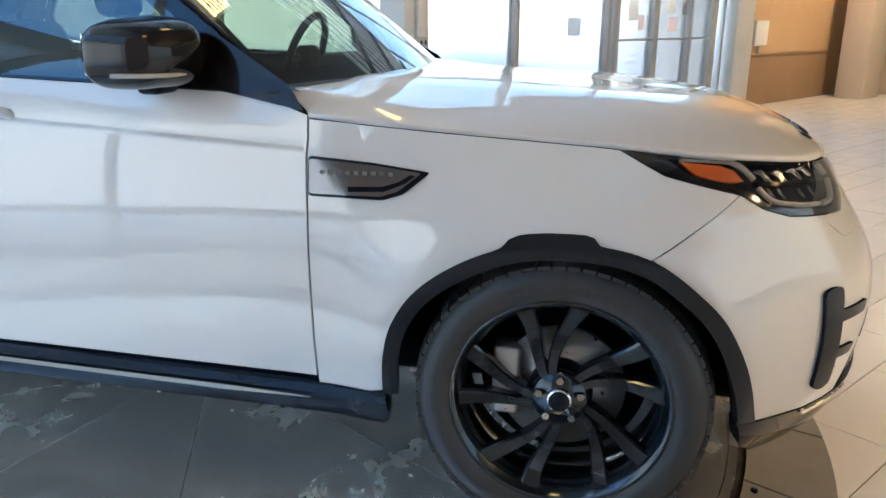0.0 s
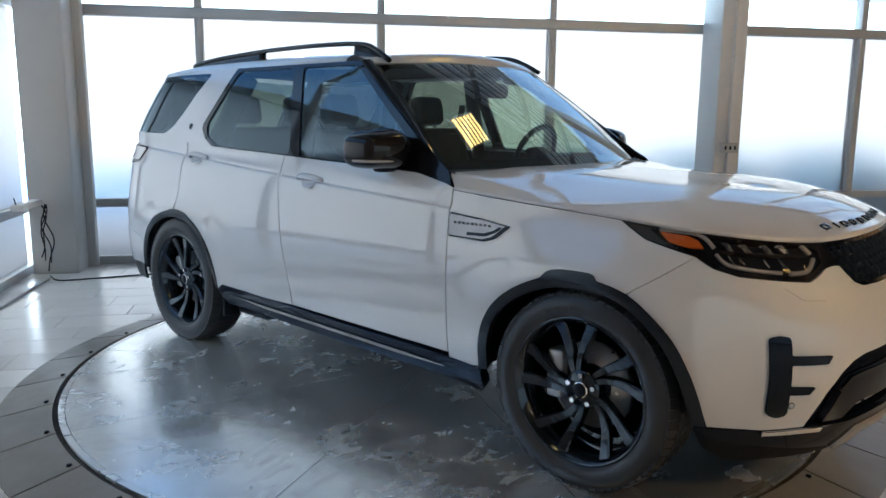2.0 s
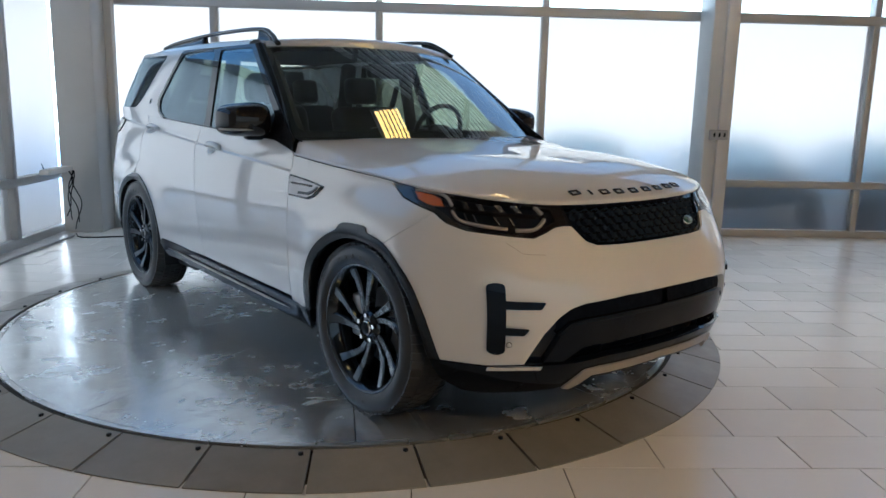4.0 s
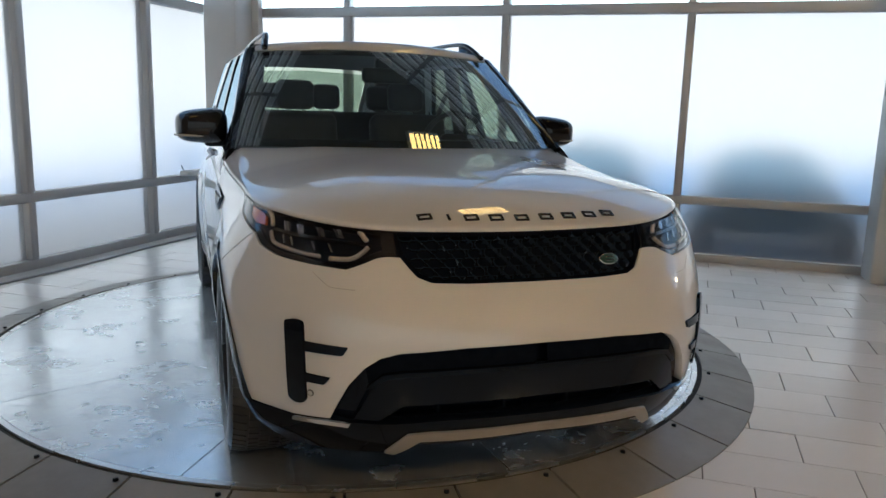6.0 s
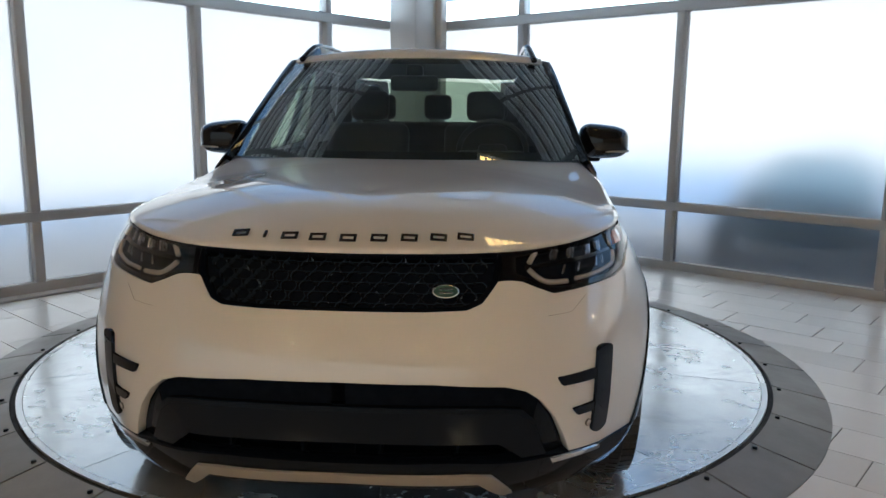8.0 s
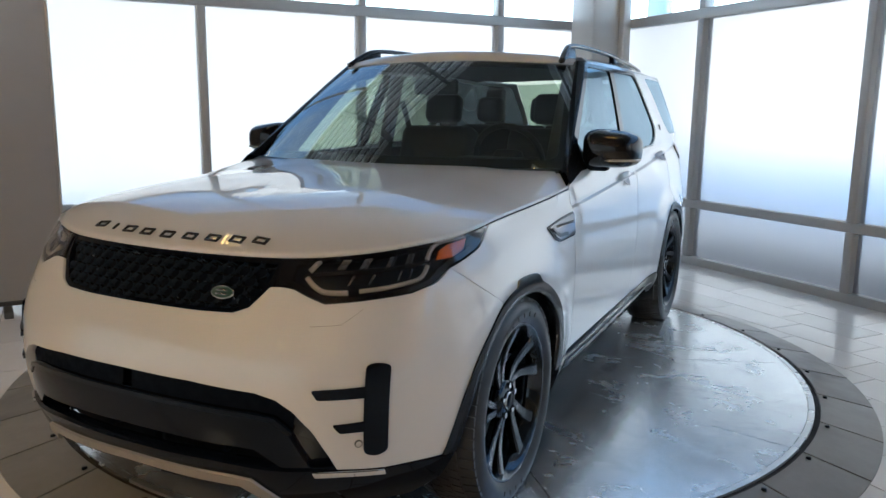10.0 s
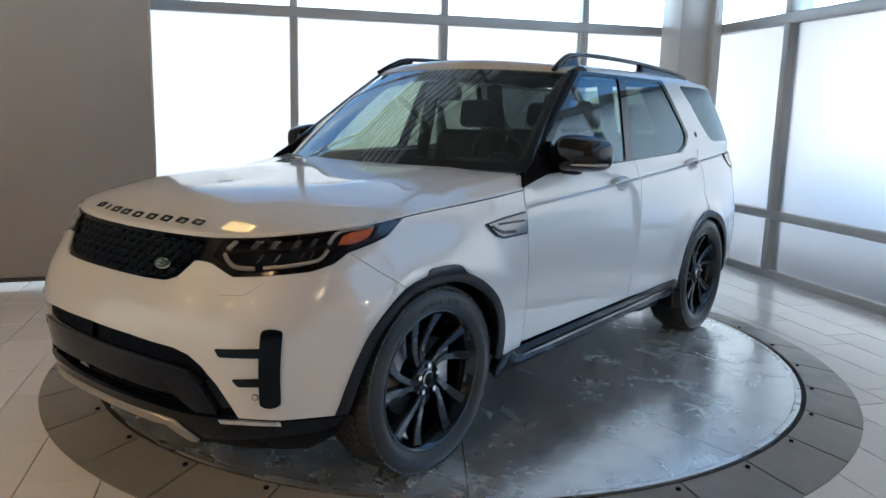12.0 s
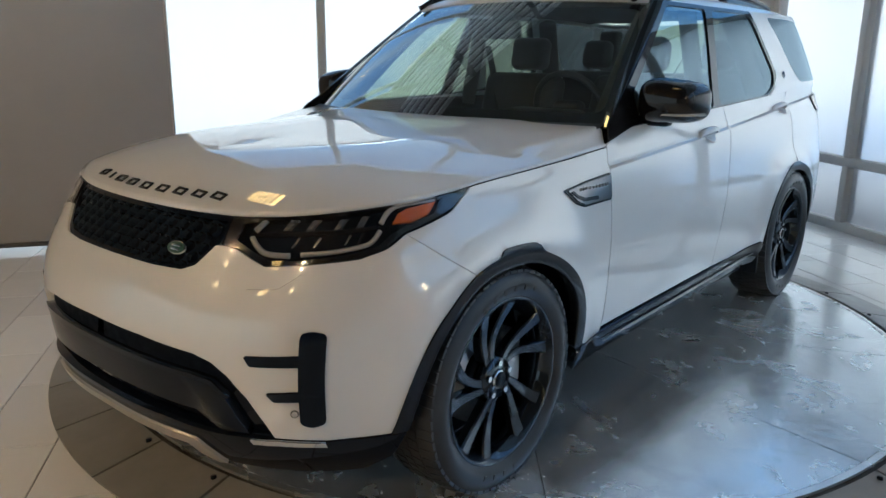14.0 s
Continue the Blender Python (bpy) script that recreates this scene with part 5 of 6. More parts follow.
    rim = part("rim", bm, RIM, w, "gloss black alloy rim")
    rim.scale = (1, 1.075, 1.075)
    # spokes: five pairs, each blade swept and thinner at the hub
    for s in range(5):
        for side_, lean in ((-1, 0.0), (1, 0.0)):
            bm = bmesh.new()
            prev = None
            base = math.tau * s / 5 + radians(18) + math.pi / 2
            for i in range(11):
                t = i / 10
                r = 0.050 + 0.200 * t
                ang = base + side_ * (radians(26) * (0.055 / r) ** 0.9 * 0.35 + radians(13.0) * t ** 0.8) + radians(26) * (1 - t) ** 1.6 * 0.9 - radians(12)
                hw = 0.0125 + 0.0115 * t ** 1.4
                xf = 0.072 + 0.024 * t ** 1.3 - 0.012 * math.sin(math.pi * t)
                dep = 0.040 - 0.012 * t
                ca, sa = math.cos(ang), math.sin(ang)
                cur = []
                for dx, dt in ((0, -hw * 0.75), (0.0, hw * 0.75), (-0.006, hw), (-dep, hw * 1.05), (-dep, -hw * 1.05), (-0.006, -hw)):
                    cur.append(bm.verts.new((xf + dx, r * ca - dt * sa, r * sa + dt * ca)))
                if prev:
                    for k in range(6):
                        bm.faces.new((prev[k], cur[k], cur[(k + 1) % 6], prev[(k + 1) % 6]))
                prev = cur
            bmesh.ops.recalc_face_normals(bm, faces=bm.faces[:])
            part("spoke", bm, RIM, rim, smooth=False)
    rot = Matrix.Rotation(math.pi / 2, 4, "Y")
    part("hub", cyl_bm(0.078, 0.066, 0.05, 40, Matrix.Translation((0.052, 0, 0)) @ rot), RIM, rim)
    cap = part("centre_cap", cyl_bm(0.033, 0.030, 0.012, 32, Matrix.Translation((0.082, 0, 0)) @ rot), CHROME, rim, "silver ringed centre cap")
    part("cap_field", cyl_bm(0.026, 0.026, 0.004, 32, Matrix.Translation((0.0885, 0, 0)) @ rot), BLACK_SATIN, cap)
    for s in range(5):
        th = math.tau * s / 5 + math.pi / 2
        bm = cyl_bm(0.0125, 0.0105, 0.022, 6, Matrix.Translation((0.078, 0.058 * math.cos(th), 0.058 * math.sin(th))) @ rot)
        part("wheel_nut", bm, CHROME, w, "bright wheel nut", smooth=False)
    # brake
    br = part("brake_disc", cyl_bm(0.172, 0.172, 0.026, 56, Matrix.Translation((-0.012, 0, 0)) @ rot), STEEL_DISC, w, "steel brake disc")
    part("disc_hat", cyl_bm(0.09, 0.085, 0.05, 32, Matrix.Translation((0.01, 0, 0)) @ rot), BLACK_SATIN, br)
    bm = box_bm(0.09, 0.075, 0.20, (-0.005, 0.150 * sx, 0.02), 0.014, 3)
    part("brake_caliper", bm, STEEL_DISC, br, "grey brake caliper")
    part("drum_back", cyl_bm(0.235, 0.235, 0.01, 40, Matrix.Translation((-0.085, 0, 0)) @ rot), INNER_BLACK, w)
    return w


for cy in (0.0, 2.923):
    for sx in (1, -1):
        wheel(0.862, cy - (0.018 if cy == 0.0 else 0.0), sx)
        # wheel housing
        bm = bmesh.new()
        n0 = 24
        prev = None
        for i in range(n0 + 1):
            th = radians(-8) + radians(196) * i / n0
            y, z = cy + 0.50 * math.cos(th), 0.42 + 0.44 * math.sin(th)
            cur = (bm.verts.new((0.60 * sx, y, z)), bm.verts.new((0.93 * sx, y, z)), bm.verts.new((0.60 * sx, cy, 0.42)))
            if prev:
                bm.faces.new((prev[0], cur[0], cur[1], prev[1]))
                bm.faces.new((prev[2], prev[0], cur[0]))
            prev = cur
        part("wheel_housing", bm, INNER_BLACK, car)
# underside
part("underbody", box_bm(1.30, 4.35, 0.16, (0, 1.55, 0.36), 0.04), INNER_BLACK, car)
for y in (0.0, 2.923):
    tube("axle", [(-0.75, y, 0.36), (0, y, 0.33), (0.75, y, 0.36)], 0.045, INNER_BLACK, car)
for sx in (1, -1):
    part("mud_flap", box_bm(0.22, 0.02, 0.17, (0.86 * sx, 2.44, 0.32), 0.006), BLACK_SATIN, car)
    part("step_bracket", box_bm(0.10, 0.30, 0.08, (0.84 * sx, 2.26, 0.285), 0.02), BLACK_SATIN, car)

# ---------------------------------------------------------------- cabin
part("cabin_floor", box_bm(1.60, 3.0, 0.06, (0, 2.2, 0.50), 0.01), INNER_BLACK, car)
bm = bmesh.new()
prev = None
for i in range(21):
    x = -0.78 + 1.56 * i / 20
    cur = [bm.verts.new((x, y, z)) for y, z in ((0.74, 1.160), (0.86, 1.170 + 0.02 * math.cos(x * 3)), (1.00, 1.162 + 0.015 * math.cos(x * 3)), (1.06, 1.12), (1.05, 0.95), (0.98, 0.62))]
    if prev:
        for k in range(5):
            bm.faces.new((prev[k], cur[k], cur[k + 1], prev[k + 1]))
    prev = cur
bmesh.ops.recalc_face_normals(bm, faces=bm.faces[:])
dash = part("dashboard", bm, DASH, car, "black dashboard")
part("instrument_hood", box_bm(0.36, 0.16, 0.06, (0.42, 0.99, 1.185), 0.025, 3), DASH, dash)
ring_pts = []
for i in range(28):
    t = math.tau * i / 28
    ring_pts.append(Vector((0.43 + 0.185 * math.cos(t), 1.20 - 0.065 * math.sin(t), 1.195 + 0.172 * math.sin(t))))
sw = tube("steering_wheel", ring_pts, 0.016, SEAT, car, "black steering wheel", cyclic=True)
part("wheel_boss", box_bm(0.16, 0.07, 0.11, (0.43, 1.19, 1.19), 0.03, 3), SEAT, sw)
for dx, dz in ((0.1, 0.0), (-0.1, 0.0), (0.0, -0.09)):
    part("wheel_spoke", box_bm(0.13 if dx else 0.035, 0.025, 0.03 if dx else 0.13, (0.43 + dx, 1.20 - 0.35 * dz, 1.195 + dz), 0.01), SEAT, sw)


def cushion(sx_, sy_, sz_, center, lean=0.0, bevel=0.05):
    bm = box_bm(sx_, sy_, sz_, (0, 0, 0), bevel, 4)
    bmesh.ops.transform(bm, matrix=Matrix.Translation(center) @ Matrix.Rotation(radians(lean), 4, "X"), verts=bm.verts)
    return bm


def seat(x, y, width, rests, rear=False):
    s = part("seat", cushion(width, 0.52, 0.17, (x, y, 0.70), 4), SEAT, car, "black leather seat")
    part("backrest", cushion(width * 0.98, 0.16, 0.66, (x, y + 0.30, 1.02), -16, 0.06), SEAT, s)
    for rx in rests:
        part("headrest", cushion(0.25 if not rear else 0.21, 0.11, 0.19, (rx, y + 0.43, 1.455), -10, 0.045), SEAT, s)
        for d in (-0.05, 0.05):
            part("post", cyl_bm(0.007, 0.007, 0.14, 10, Matrix.Translation((rx + d, y + 0.405, 1.34))), CHROME, s)


seat(0.38, 1.62, 0.54, [0.38])
seat(-0.38, 1.62, 0.54, [-0.38])
seat(0.0, 2.52, 1.34, [-0.43, 0.0, 0.43], True)
part("console", box_bm(0.24, 0.85, 0.34, (0, 1.62, 0.72), 0.03, 3), DASH, car)
part("rear_view_mirror", box_bm(0.26, 0.05, 0.085, (0, 1.20, 1.565), 0.022, 3), BLACK_SATIN, car, "black rear-view mirror")
part("mirror_stem", box_bm(0.09, 0.09, 0.07, (0, 1.235, 1.63), 0.02, 2), BLACK_SATIN, car)
for sx in (1, -1):
    belt_pts = [(0.66 * sx, 1.98, 1.50), (0.56 * sx, 1.93, 1.28), (0.40 * sx, 1.80, 0.95)]
    tube("seat_belt", belt_pts, 0.022, SEAT, car, ry=0.003, sides=8)
    part("door_card", box_bm(0.06, 2.1, 0.62, (0.80 * sx, 1.85, 0.88), 0.02), DASH, car)
    line = spline([(0.79 * sx, 0.88, 1.19), (0.70 * sx, 1.36, 1.60), (0.66 * sx, 1.60, 1.685)], 5)
    tube("pillar_trim", line, 0.05, LINER, car)
    tube("pillar_trim", [(0.76 * sx, 1.91, 1.15), (0.655 * sx, 1.91, 1.66)], 0.045, LINER, car)
    tube("pillar_trim", [(0.74 * sx, 2.86, 1.2), (0.63 * sx, 2.60, 1.65)], 0.06, LINER, car)
    part("pillar_trim", box_bm(0.16, 0.10, 0.46, (0.60 * sx, 3.44, 1.40), 0.03, 2), LINER, car)

# ---------------------------------------------------------------- showroom fittings
# grey free-standing partition
par = setting("partition", "tall grey cloth-covered partition before the glass", "partition")
PM = Matrix.Translation((-3.27, -0.92, 0)) @ Matrix.Rotation(radians(5.0), 4, "Z")
bm = box_bm(0.06, 5.0, CEIL - 0.32, (0, -2.5, (CEIL - 0.32) / 2 + 0.03), 0.008)
bmesh.ops.transform(bm, matrix=PM, verts=bm.verts)
part("panel", bm, SCREEN, par)
bm = box_bm(0.075, 5.0, 0.03, (0, -2.5, 0.012), 0.004)
bmesh.ops.transform(bm, matrix=PM, verts=bm.verts)
part("hem_bar", bm, BEAM, par, "dark bottom bar")
for d in (-0.4, -4.6):
    bm = box_bm(0.5, 0.06, 0.05, (0, d, FLOOR + 0.024), 0.008)
    bmesh.ops.transform(bm, matrix=PM, verts=bm.verts)
    part("foot", bm, BEAM, par)
bm = box_bm(0.07, 0.02, CEIL - 0.32, (0, -0.0, (CEIL - 0.32) / 2 + 0.03), 0.004)
bmesh.ops.transform(bm, matrix=PM, verts=bm.verts)
part("edge_trim", bm, ALU, par, "pale edge strip")

# socket box on the column
WHITE_PLASTIC = Mat("white_plastic", (0.72, 0.72, 0.70), 0.4)
GREY_BOX = Mat("grey_steel_box", (0.33, 0.33, 0.33), 0.45, 0.3)
GREY_BOX.rough(GREY_BOX.ramp(GREY_BOX.noise(40), ((0.3, 0.38), (0.7, 0.5))))
sock = thing("outlet_box", "grey steel outlet box with three sockets fixed to the column", "outlet box", at=ROOM @ pose(2.735, 4.243, 1.125))
part("box_body", box_bm(0.19, 0.055, 0.105, (0, 0, 0), 0.006), GREY_BOX, sock)
for k in (-0.055, 0.0, 0.055):
    part("socket", box_bm(0.022, 0.006, 0.042, (k, -0.029, 0), 0.003), BLACK_SATIN, sock)

# router on the lower rail with its cables
rt = thing("router", "white network router lying on the window rail", "router", at=ROOM @ pose(-4.135, 3.98, 0.604))
part("case", box_bm(0.10, 0.52, 0.055, (0.01, 0, 0.0275), 0.012, 3), WHITE_PLASTIC, rt)
part("aerial", cyl_bm(0.006, 0.004, 0.10, 10, pose(0, -0.25, 0.075, 35, 0, 0)), BLACK_SATIN, rt)
random.seed(4)
for k in range(4):
    pts = []
    for i in range(9):
        t = i / 8
        pts.append((-4.03 + 0.02 * math.sin(9 * t + k), 4.05 + 0.10 * math.sin(4.5 * t + 1.7 * k) * (0.35 + t) + 0.04 * k, 0.62 - 0.62 * t * (0.72 + 0.09 * k)))
    pts = [ROOM @ Vector(p) for p in pts]
    tagged(tube("cable", spline(pts, 4), 0.006, BLACK_SATIN, None, sides=6), "black cable hanging in a loop below the router", "cable", "router cables")
pts = [(-4.02, 4.1, -0.03), (-3.9, 3.95, -0.043), (-3.6, 4.0, -0.043), (-3.3, 4.08, -0.043), (-2.75, 4.22, -0.043)]
tagged(tube("cable", spline([ROOM @ Vector(p) for p in pts], 6), 0.007, BLACK_SATIN, None, sides=6), "black cable lying on the floor along the glass", "cable", "router cables")
pts = [(-4.0, 4.0, -0.035), (-4.04, 3.0, -0.043), (-4.0, 2.0, -0.043), (-4.06, 0.6, -0.043), (-4.02, -0.8, -0.043)]
tagged(tube("cable", spline([ROOM @ Vector(p) for p in pts], 6), 0.012, GREY_BOX, None, sides=6), "grey cable lying on the floor below the glass", "cable", "router cables")

# entrance doors in the long wall, sticker, tan wall beyond
door = setting("door_1", "grey metal glazed double entrance doors with paper notices", "door")
for u, w in ((6.52, 0.10), (7.42, 0.12), (8.30, 0.07), (8.95, 0.16), (9.22, 0.07)):
    part("frame", box_bm(w, 0.14, 2.5, (u, RIGHT_V + 0.05, 1.20), 0.006), ALU, door)
part("frame", box_bm(3.0, 0.14, 0.12, (7.95, RIGHT_V + 0.05, 2.51), 0.006), ALU, door)
part("frame", box_bm(3.0, 0.14, 0.08, (7.95, RIGHT_V + 0.05, FLOOR + 0.04), 0.006), ALU, door)
for a, b in ((6.57, 7.36), (7.48, 8.265), (8.335, 8.87)):
    p = part("pane", box_bm(b - a, 0.008, 2.44, ((a + b) / 2, RIGHT_V + 0.06, 1.22), 0), FROST, door, smooth=False)
    p.visible_shadow = False
    part("push_bar", box_bm(b - a, 0.03, 0.03, ((a + b) / 2, RIGHT_V + 0.0, 1.07), 0.008), GREY_BOX, door)
part("top_pane", box_bm(3.0, 0.008, 1.9, (7.95, RIGHT_V + 0.06, 3.52), 0), CLEAR_PANE, door, smooth=False).visible_shadow = False
PAPER = Mat("notice_paper", (0.80, 0.74, 0.66), 0.7, Transmission_Weight=0.8)
PAPER2 = Mat("notice_paper_pink", (0.75, 0.60, 0.58), 0.7, Transmission_Weight=0.8)
for u, z, w, h, m in ((6.95, 1.48, 0.22, 0.30, PAPER), (7.15, 1.30, 0.14, 0.20, PAPER2), (7.85, 1.55, 0.20, 0.26, PAPER), (7.92, 1.27, 0.22, 0.20, PAPER2), (8.2, 1.5, 0.1, 0.2, GREY_BOX)):
    tagged(part("notice", box_bm(w, 0.003, h, (0, 0, 0), 0), m, smooth=False), "small paper notice taped to the glass door", "notice", "door notices").matrix_basis = ROOM @ pose(u, RIGHT_V + 0.050, z)
GREYFILM = Mat("grey_sticker", (0.50, 0.51, 0.53), 0.6, Transmission_Weight=1.0)
tagged(part("window_sticker", box_bm(0.25, 0.004, 0.22, (0, 0, 0), 0), GREYFILM, smooth=False), "square grey sticker on the frosted pane", "sticker").matrix_basis = ROOM @ pose(5.72, RIGHT_V + 0.06, 1.25)
post = setting("column_3", "pale blue-grey door jamb column", "column")
part("shaft", box_bm(0.55, 0.30, CEIL - FLOOR, (9.62, RIGHT_V - 0.02, (CEIL + FLOOR) / 2), 0.01), COLUMN, post)
wl = setting("wall_north", "tan painted wall with a dado rail past the doors", "wall")
part("wall_body", box_bm(8.2, 0.25, CEIL - FLOOR, (13.95, RIGHT_V + 0.10, (CEIL + FLOOR) / 2), 0), TAN, wl, smooth=False)
DARK_TAN = Mat("dark_tan_dado", (0.27, 0.17, 0.09), 0.55)
DARK_TAN.color(DARK_TAN.mix((0.24, 0.15, 0.08), (0.30, 0.19, 0.10), DARK_TAN.noise(3, 5)))
part("dado_panel", box_bm(3.1, 0.05, 0.80, (11.40, RIGHT_V - 0.05, FLOOR + 0.40), 0.006), DARK_TAN, wl)
part("dado_rail", box_bm(3.1, 0.08, 0.05, (11.40, RIGHT_V - 0.06, FLOOR + 0.82), 0.01), DARK_TAN, wl)
for k, u in enumerate((13.2, 14.5)):
    c3 = setting("column_%d" % (4 + k), "beige painted square showroom pillar", "column")
    part("shaft", box_bm(0.75, 0.5, CEIL - FLOOR, (u, RIGHT_V - 0.6, (CEIL + FLOOR) / 2), 0.02), BEIGE, c3)
wbx = thing("wall_box", "white plastic wall box with a pipe below it", "wall box", at=ROOM @ pose(10.3, RIGHT_V - 0.06, 1.12))
part("case", box_bm(0.42, 0.10, 0.40, (0, 0, 0), 0.02, 3), WHITE_PLASTIC, wbx)
part("pipe", cyl_bm(0.03, 0.03, 0.60, 14, pose(0.05, 0.02, -0.48)), GREY_BOX, wbx)

# warm louvred ceiling lamps over the showroom
for u, v in ((0.40, 1.26), (-1.8, -1.2), (4.4, -4.6), (8.4, -3.4), (12.4, -3.4), (3.6, -8.0), (8.0, -8.0), (11.2, 1.6), (14.6, 1.6), (12.8, -0.8)):
    fx = thing("ceiling_lamp", "square warm ceiling lamp with louvres hung below the roof deck", "ceiling lamp", "showroom ceiling lamps", at=ROOM @ pose(u, v, CEIL - 0.62, 0, 0, 45))
    part("housing", box_bm(0.56, 0.48, 0.10, (0, 0, 0.05), 0.012), GREY_BOX, fx)
    part("diffuser", box_bm(0.50, 0.42, 0.012, (0, 0, -0.008), 0.003), WARM_GLOW, fx)
    for k in range(5):
        part("louvre", box_bm(0.018, 0.42, 0.03, (-0.17 + 0.085 * k, 0, -0.032), 0.002), BEAM, fx)
    for k in (-0.25, 0.25):
        part("rod", cyl_bm(0.008, 0.008, 0.53, 8, pose(k, 0, 0.36)), GREY_BOX, fx)

# warm wide fill lamps added behind the camera's way, in spotlight housings
SPOT_GLOW = glow("spot_lens", (1.0, 0.60, 0.24), 4.5)
for u, v, power in ((1.8, -5.6, 150), (5.6, -3.4, 180)):
    at = ROOM @ pose(u, v, CEIL - 0.75)
    aim = (Vector((0, 0.6, 0.2)) - at.translation).to_track_quat("-Z", "Y").to_matrix().to_4x4()
    sp = thing("fill_spot", "added warm fill lamp in a small black spotlight housing", "spotlight", "showroom track spots", at=Matrix.Translation(at.translation) @ aim)
    part("housing", cyl_bm(0.115, 0.085, 0.20, 28, pose(0, 0, 0.11)), BEAM, sp)
    part("lens", cyl_bm(0.10, 0.10, 0.006, 28, pose(0, 0, 0.008)), SPOT_GLOW, sp)
    part("stem", cyl_bm(0.012, 0.012, 0.58, 8, aim.inverted() @ pose(0, 0, 0.44)), BEAM, sp)
    lamp = bpy.data.lights.new("fill_spot_light", "SPOT")
    lamp.energy, lamp.color, lamp.shadow_soft_size = power, (1.0, 0.56, 0.25), 0.014
    lamp.spot_size, lamp.spot_blend = radians(150), 0.8
    ob = new("fill_spot_light", lamp)
    ob.matrix_basis = Matrix.Translation(at.translation) @ aim @ pose(0, 0, -0.02)

# warm square flood, added out of view to brighten the tan wall
WALL_FILL_GLOW = glow("wall_fill_lens", (1.0, 0.62, 0.26), 6.0)
at = ROOM @ pose(11.4, 2.2, CEIL - 0.75)
aim = (uv(11.6, RIGHT_V, 1.0) - at.translation).to_track_quat("-Z", "Y").to_matrix().to_4x4()
fl = thing("floodlight", "added square black floodlight under the roof deck, brightening the tan wall", "floodlight", at=Matrix.Translation(at.translation) @ aim)
part("housing", box_bm(0.70, 0.70, 0.10, (0, 0, 0.055), 0.012), BEAM, fl)
part("lens", box_bm(0.66, 0.66, 0.006, (0, 0, 0.002), 0.001), WALL_FILL_GLOW, fl)
part("stem", cyl_bm(0.012, 0.012, 0.66, 8, aim.inverted() @ pose(0, 0, 0.42)), BEAM, fl)
lamp = bpy.data.lights.new("wall_fill_light", "AREA")
lamp.energy, lamp.color = 30, (1.0, 0.60, 0.32)
lamp.shape, lamp.size = "SQUARE", 0.65
new("wall_fill_light", lamp).matrix_basis = Matrix.Translation(at.translation) @ aim @ pose(0, 0, -0.01)

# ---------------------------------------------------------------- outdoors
# glowing panels stand in for the outdoor brightness behind the frosted panes
HIGH_GLOW = glow("bright_backdrop_glow", (0.925, 0.905, 0.890), 2.5)
# the low panel's blue glow tints the lower panes
LOW_GLOW = glow("blue_backdrop_glow", (0.34, 0.57, 0.96), 1.42)
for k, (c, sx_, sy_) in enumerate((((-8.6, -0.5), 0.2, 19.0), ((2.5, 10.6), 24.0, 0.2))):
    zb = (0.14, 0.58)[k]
    for m, z0, z1 in ((LOW_GLOW, -0.18, zb), (HIGH_GLOW, zb, 3.72)):
        b = tagged(part("backdrop_%d" % (2 * k + (1 if m is HIGH_GLOW else 2)), box_bm(sx_, sy_, z1 - z0, (c[0], c[1], (z0 + z1) / 2), 0), m, smooth=False), "glowing panel standing in for the bright sky outside the windows" if m is HIGH_GLOW else "low blue glowing panel that tints the lower window panes", "backdrop", kind="structure")
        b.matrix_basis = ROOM


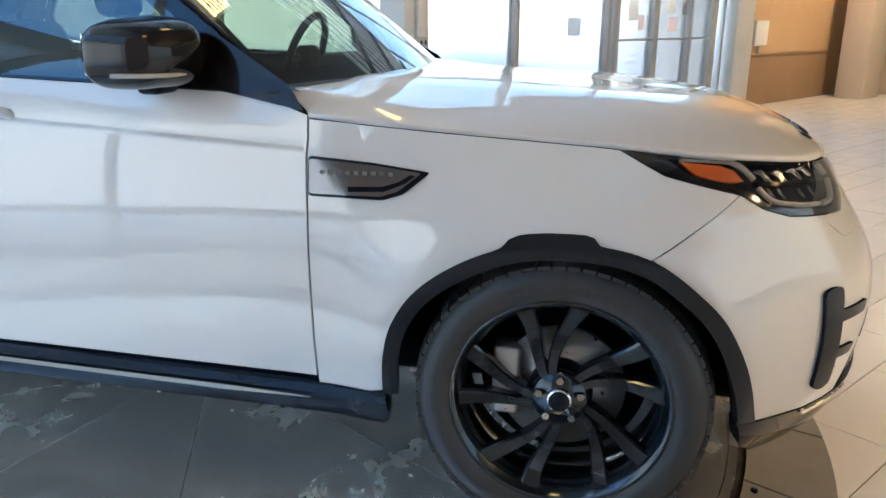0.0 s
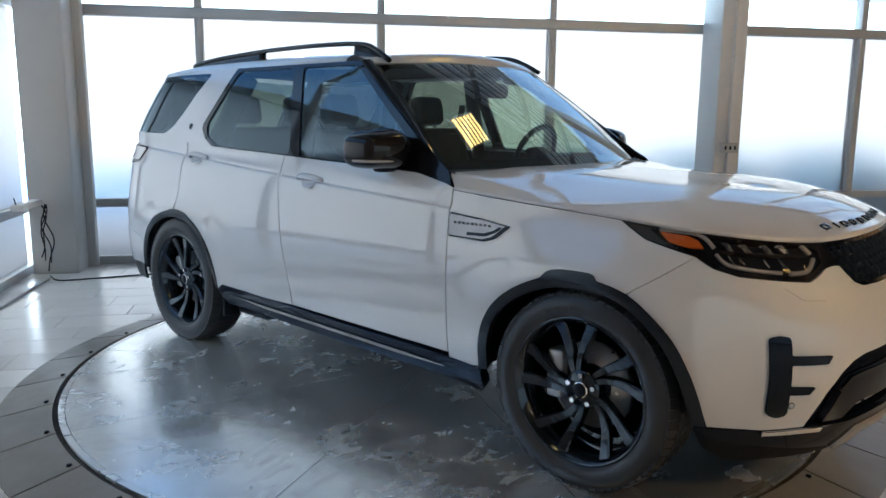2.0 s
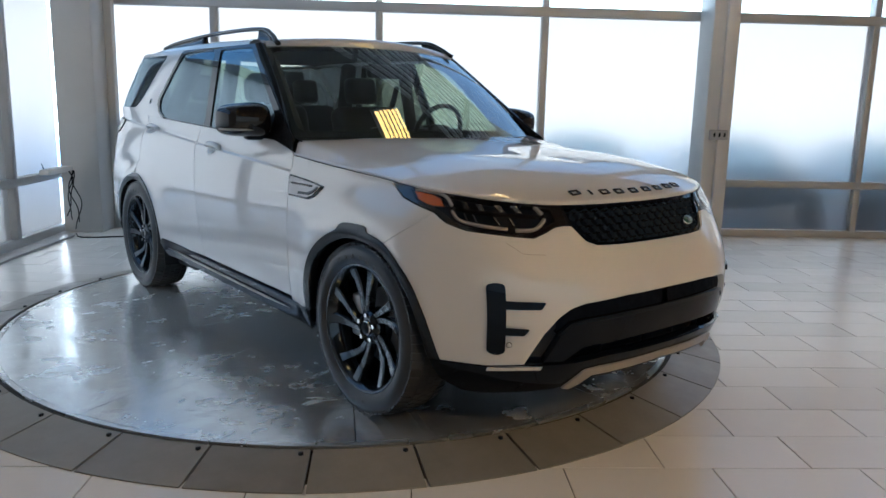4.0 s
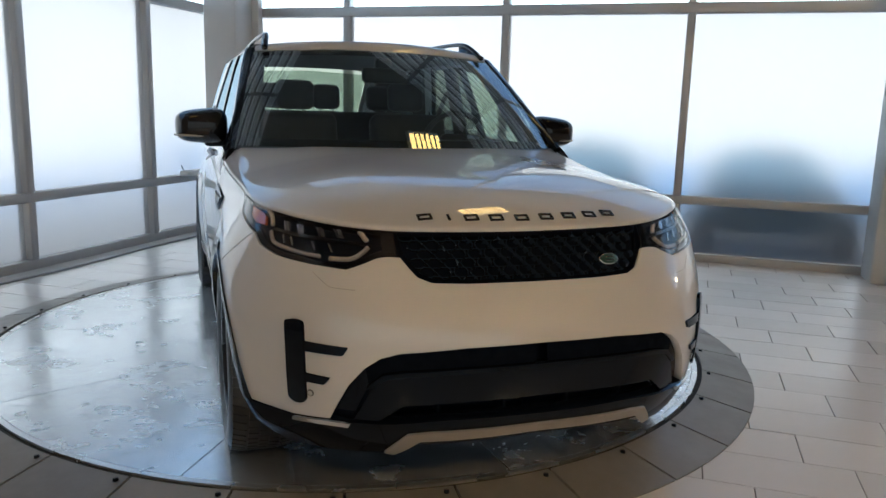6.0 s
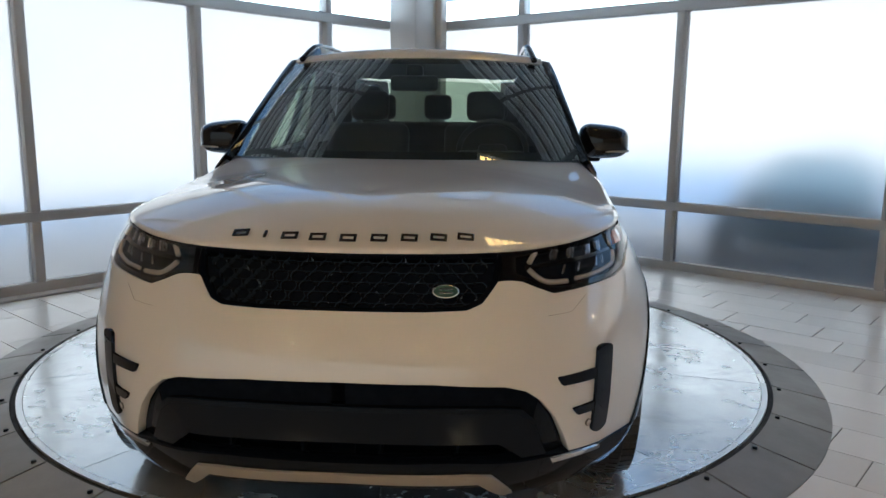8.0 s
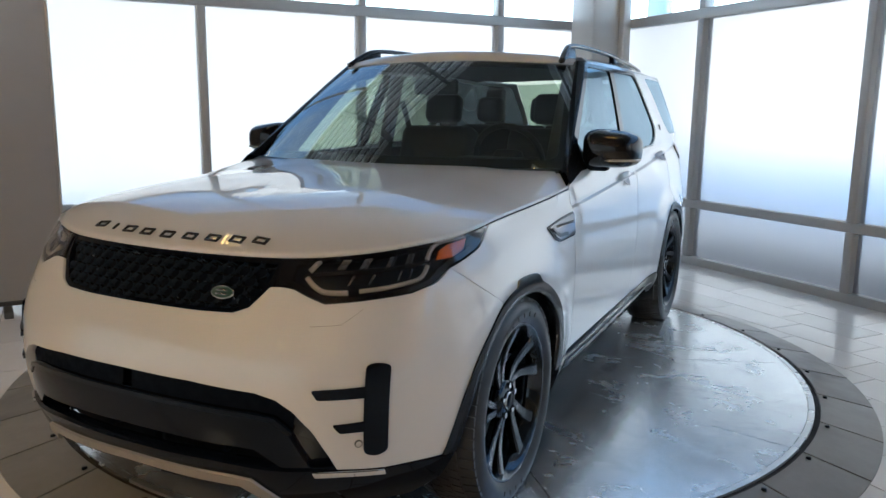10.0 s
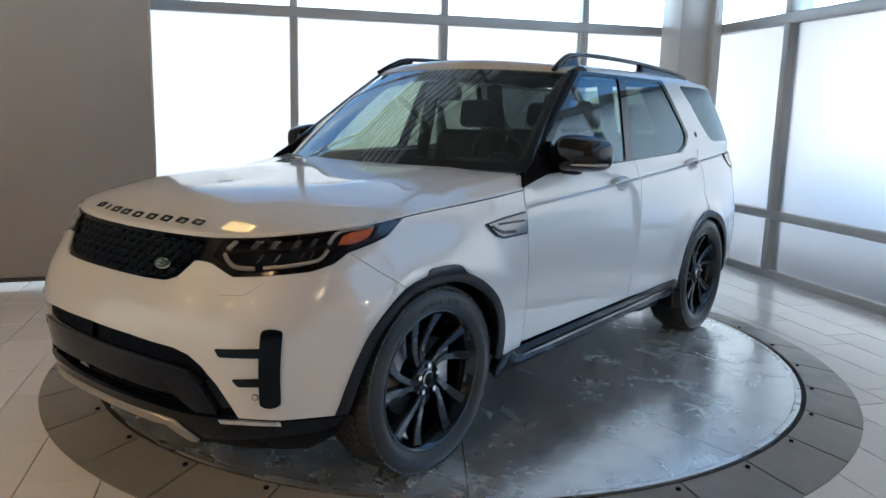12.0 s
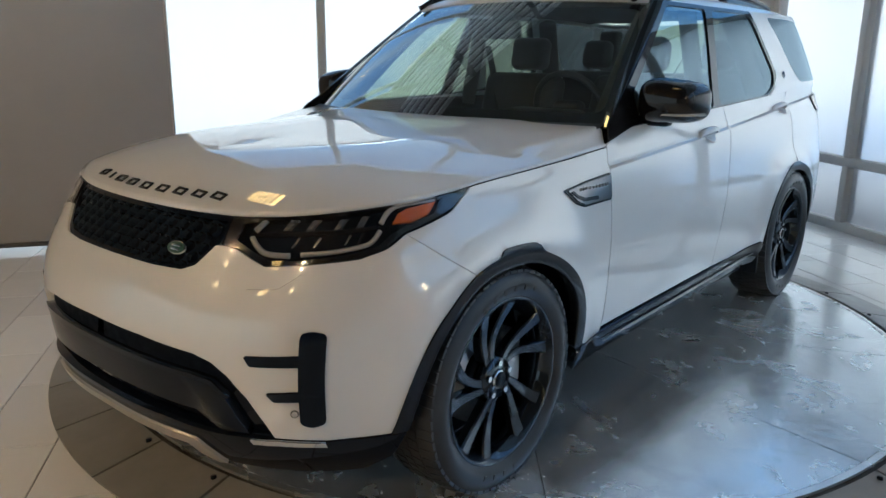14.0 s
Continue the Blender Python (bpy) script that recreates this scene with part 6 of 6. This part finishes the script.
def far_car(u, v, turn):
    """A parked car outside, only a blurred shape through the frosted glass."""
    c = thing("parked_car", "blue hatchback parked close outside the frosted glass", "car", "parked cars outside", at=ROOM @ pose(u, v, -0.16, 0, 0, turn) @ Matrix.Diagonal((1.02, 0.62, 0.82, 1)))
    secs = [(-2.0, 0.55, 0.62, 0.72), (-1.9, 0.35, 0.80, 0.80), (-1.2, 0.30, 0.86, 0.86), (-0.7, 0.30, 0.87, 0.90), (0.0, 0.30, 0.87, 0.92), (1.2, 0.30, 0.87, 0.92), (1.8, 0.35, 0.84, 0.9), (2.0, 0.5, 0.7, 0.85)]
    bm = bmesh.new()
    prev = None
    for y, z0, w, z1 in secs:
        cur = []
        for k in range(16):
            t = math.tau * k / 16
            e = lambda q: math.copysign(abs(q) ** 0.55, q)
            cur.append(bm.verts.new((w * e(math.cos(t)), y, (z0 + z1) / 2 + (z1 - z0) / 2 * e(math.sin(t)))))
        if prev:
            for k in range(16):
                bm.faces.new((prev[k], cur[k], cur[(k + 1) % 16], prev[(k + 1) % 16]))
        else:
            bm.faces.new(cur)
        prev = cur
    bm.faces.new(prev[::-1])
    bmesh.ops.recalc_face_normals(bm, faces=bm.faces[:])
    part("body", bm, FAR_CAR, c)
    bm = bmesh.new()
    prev = None
    for y, w, z1 in ((-1.0, 0.78, 0.95), (-0.3, 0.76, 1.35), (0.3, 0.74, 1.45), (1.1, 0.74, 1.43), (1.75, 0.76, 1.0)):
        cur = []
        for k in range(13):
            t = math.pi * k / 12
            e = lambda q: math.copysign(abs(q) ** 0.72, q)
            cur.append(bm.verts.new((w * e(math.cos(t)), y, 0.80 + (z1 - 0.80) * e(math.sin(t)))))
        if prev:
            for k in range(12):
                bm.faces.new((prev[k], cur[k], cur[k + 1], prev[k + 1]))
        prev = cur
    bmesh.ops.recalc_face_normals(bm, faces=bm.faces[:])
    part("cabin", bm, FAR_CAR, c)
    for x in (-0.8, 0.8):
        for y in (-1.25, 1.25):
            part("wheel", cyl_bm(0.31, 0.31, 0.2, 20, pose(x, y, 0.31, 0, 90, 0)), RUBBER, c)


for u, v, turn in ((-0.30, 7.3, 4), (1.95, 7.3, 2), (4.25, 7.3, -3), (6.55, 7.3, 3)):
    far_car(u, v, turn)

# ---------------------------------------------------------------- floor tiles, each row a third of a tile on
TILE_L, TILE_W, GAP = 0.61, 0.3065, 0.005
cu, cv = CX * UX + CY * UY, -CX * UY + CY * UX
spots = []
rows_n = 0
v = -11.775
while v < RIGHT_V + 0.05:
    u = -4.15 - TILE_L + (6.52 - 0.195 * (rows_n - 41)) % TILE_L
    while u < 17.6:
        d = math.hypot(u + TILE_L / 2 - cu, v + TILE_W / 2 - cv)
        if d > 1.95:
            spots.append((d, u, v))
        u += TILE_L
    v += TILE_W
    rows_n += 1
spots.sort()
tile_src = box_bm(TILE_L - GAP, TILE_W - GAP, 0.012, (TILE_L / 2, TILE_W / 2, -0.006), 0.0015, 1)
tile_me = bpy.data.meshes.new("tile")
tile_src.to_mesh(tile_me)
tile_src.free()
tile_me.materials.append(TILE.m)
verts, faces = [], []
for k, (d, u, v) in enumerate(spots):
    if k < 300:
        ob = new("tile", tile_me)
        ob.parent = slab
        ob.location = (u, v, FLOOR + random.uniform(-0.0006, 0.0006))
    else:
        b = len(verts)
        z = FLOOR + random.uniform(-0.0006, 0.0006)
        verts += [(u + GAP / 2, v + GAP / 2, z), (u + TILE_L - GAP / 2, v + GAP / 2, z), (u + TILE_L - GAP / 2, v + TILE_W - GAP / 2, z), (u + GAP / 2, v + TILE_W - GAP / 2, z)]
        faces.append((b, b + 1, b + 2, b + 3))
me = bpy.data.meshes.new("far_tiles")
me.from_pydata(verts, [], faces)
me.materials.append(TILE.m)
ob = new("far_tiles", me)
ob.parent = slab
ob["kind"] = "stuff"
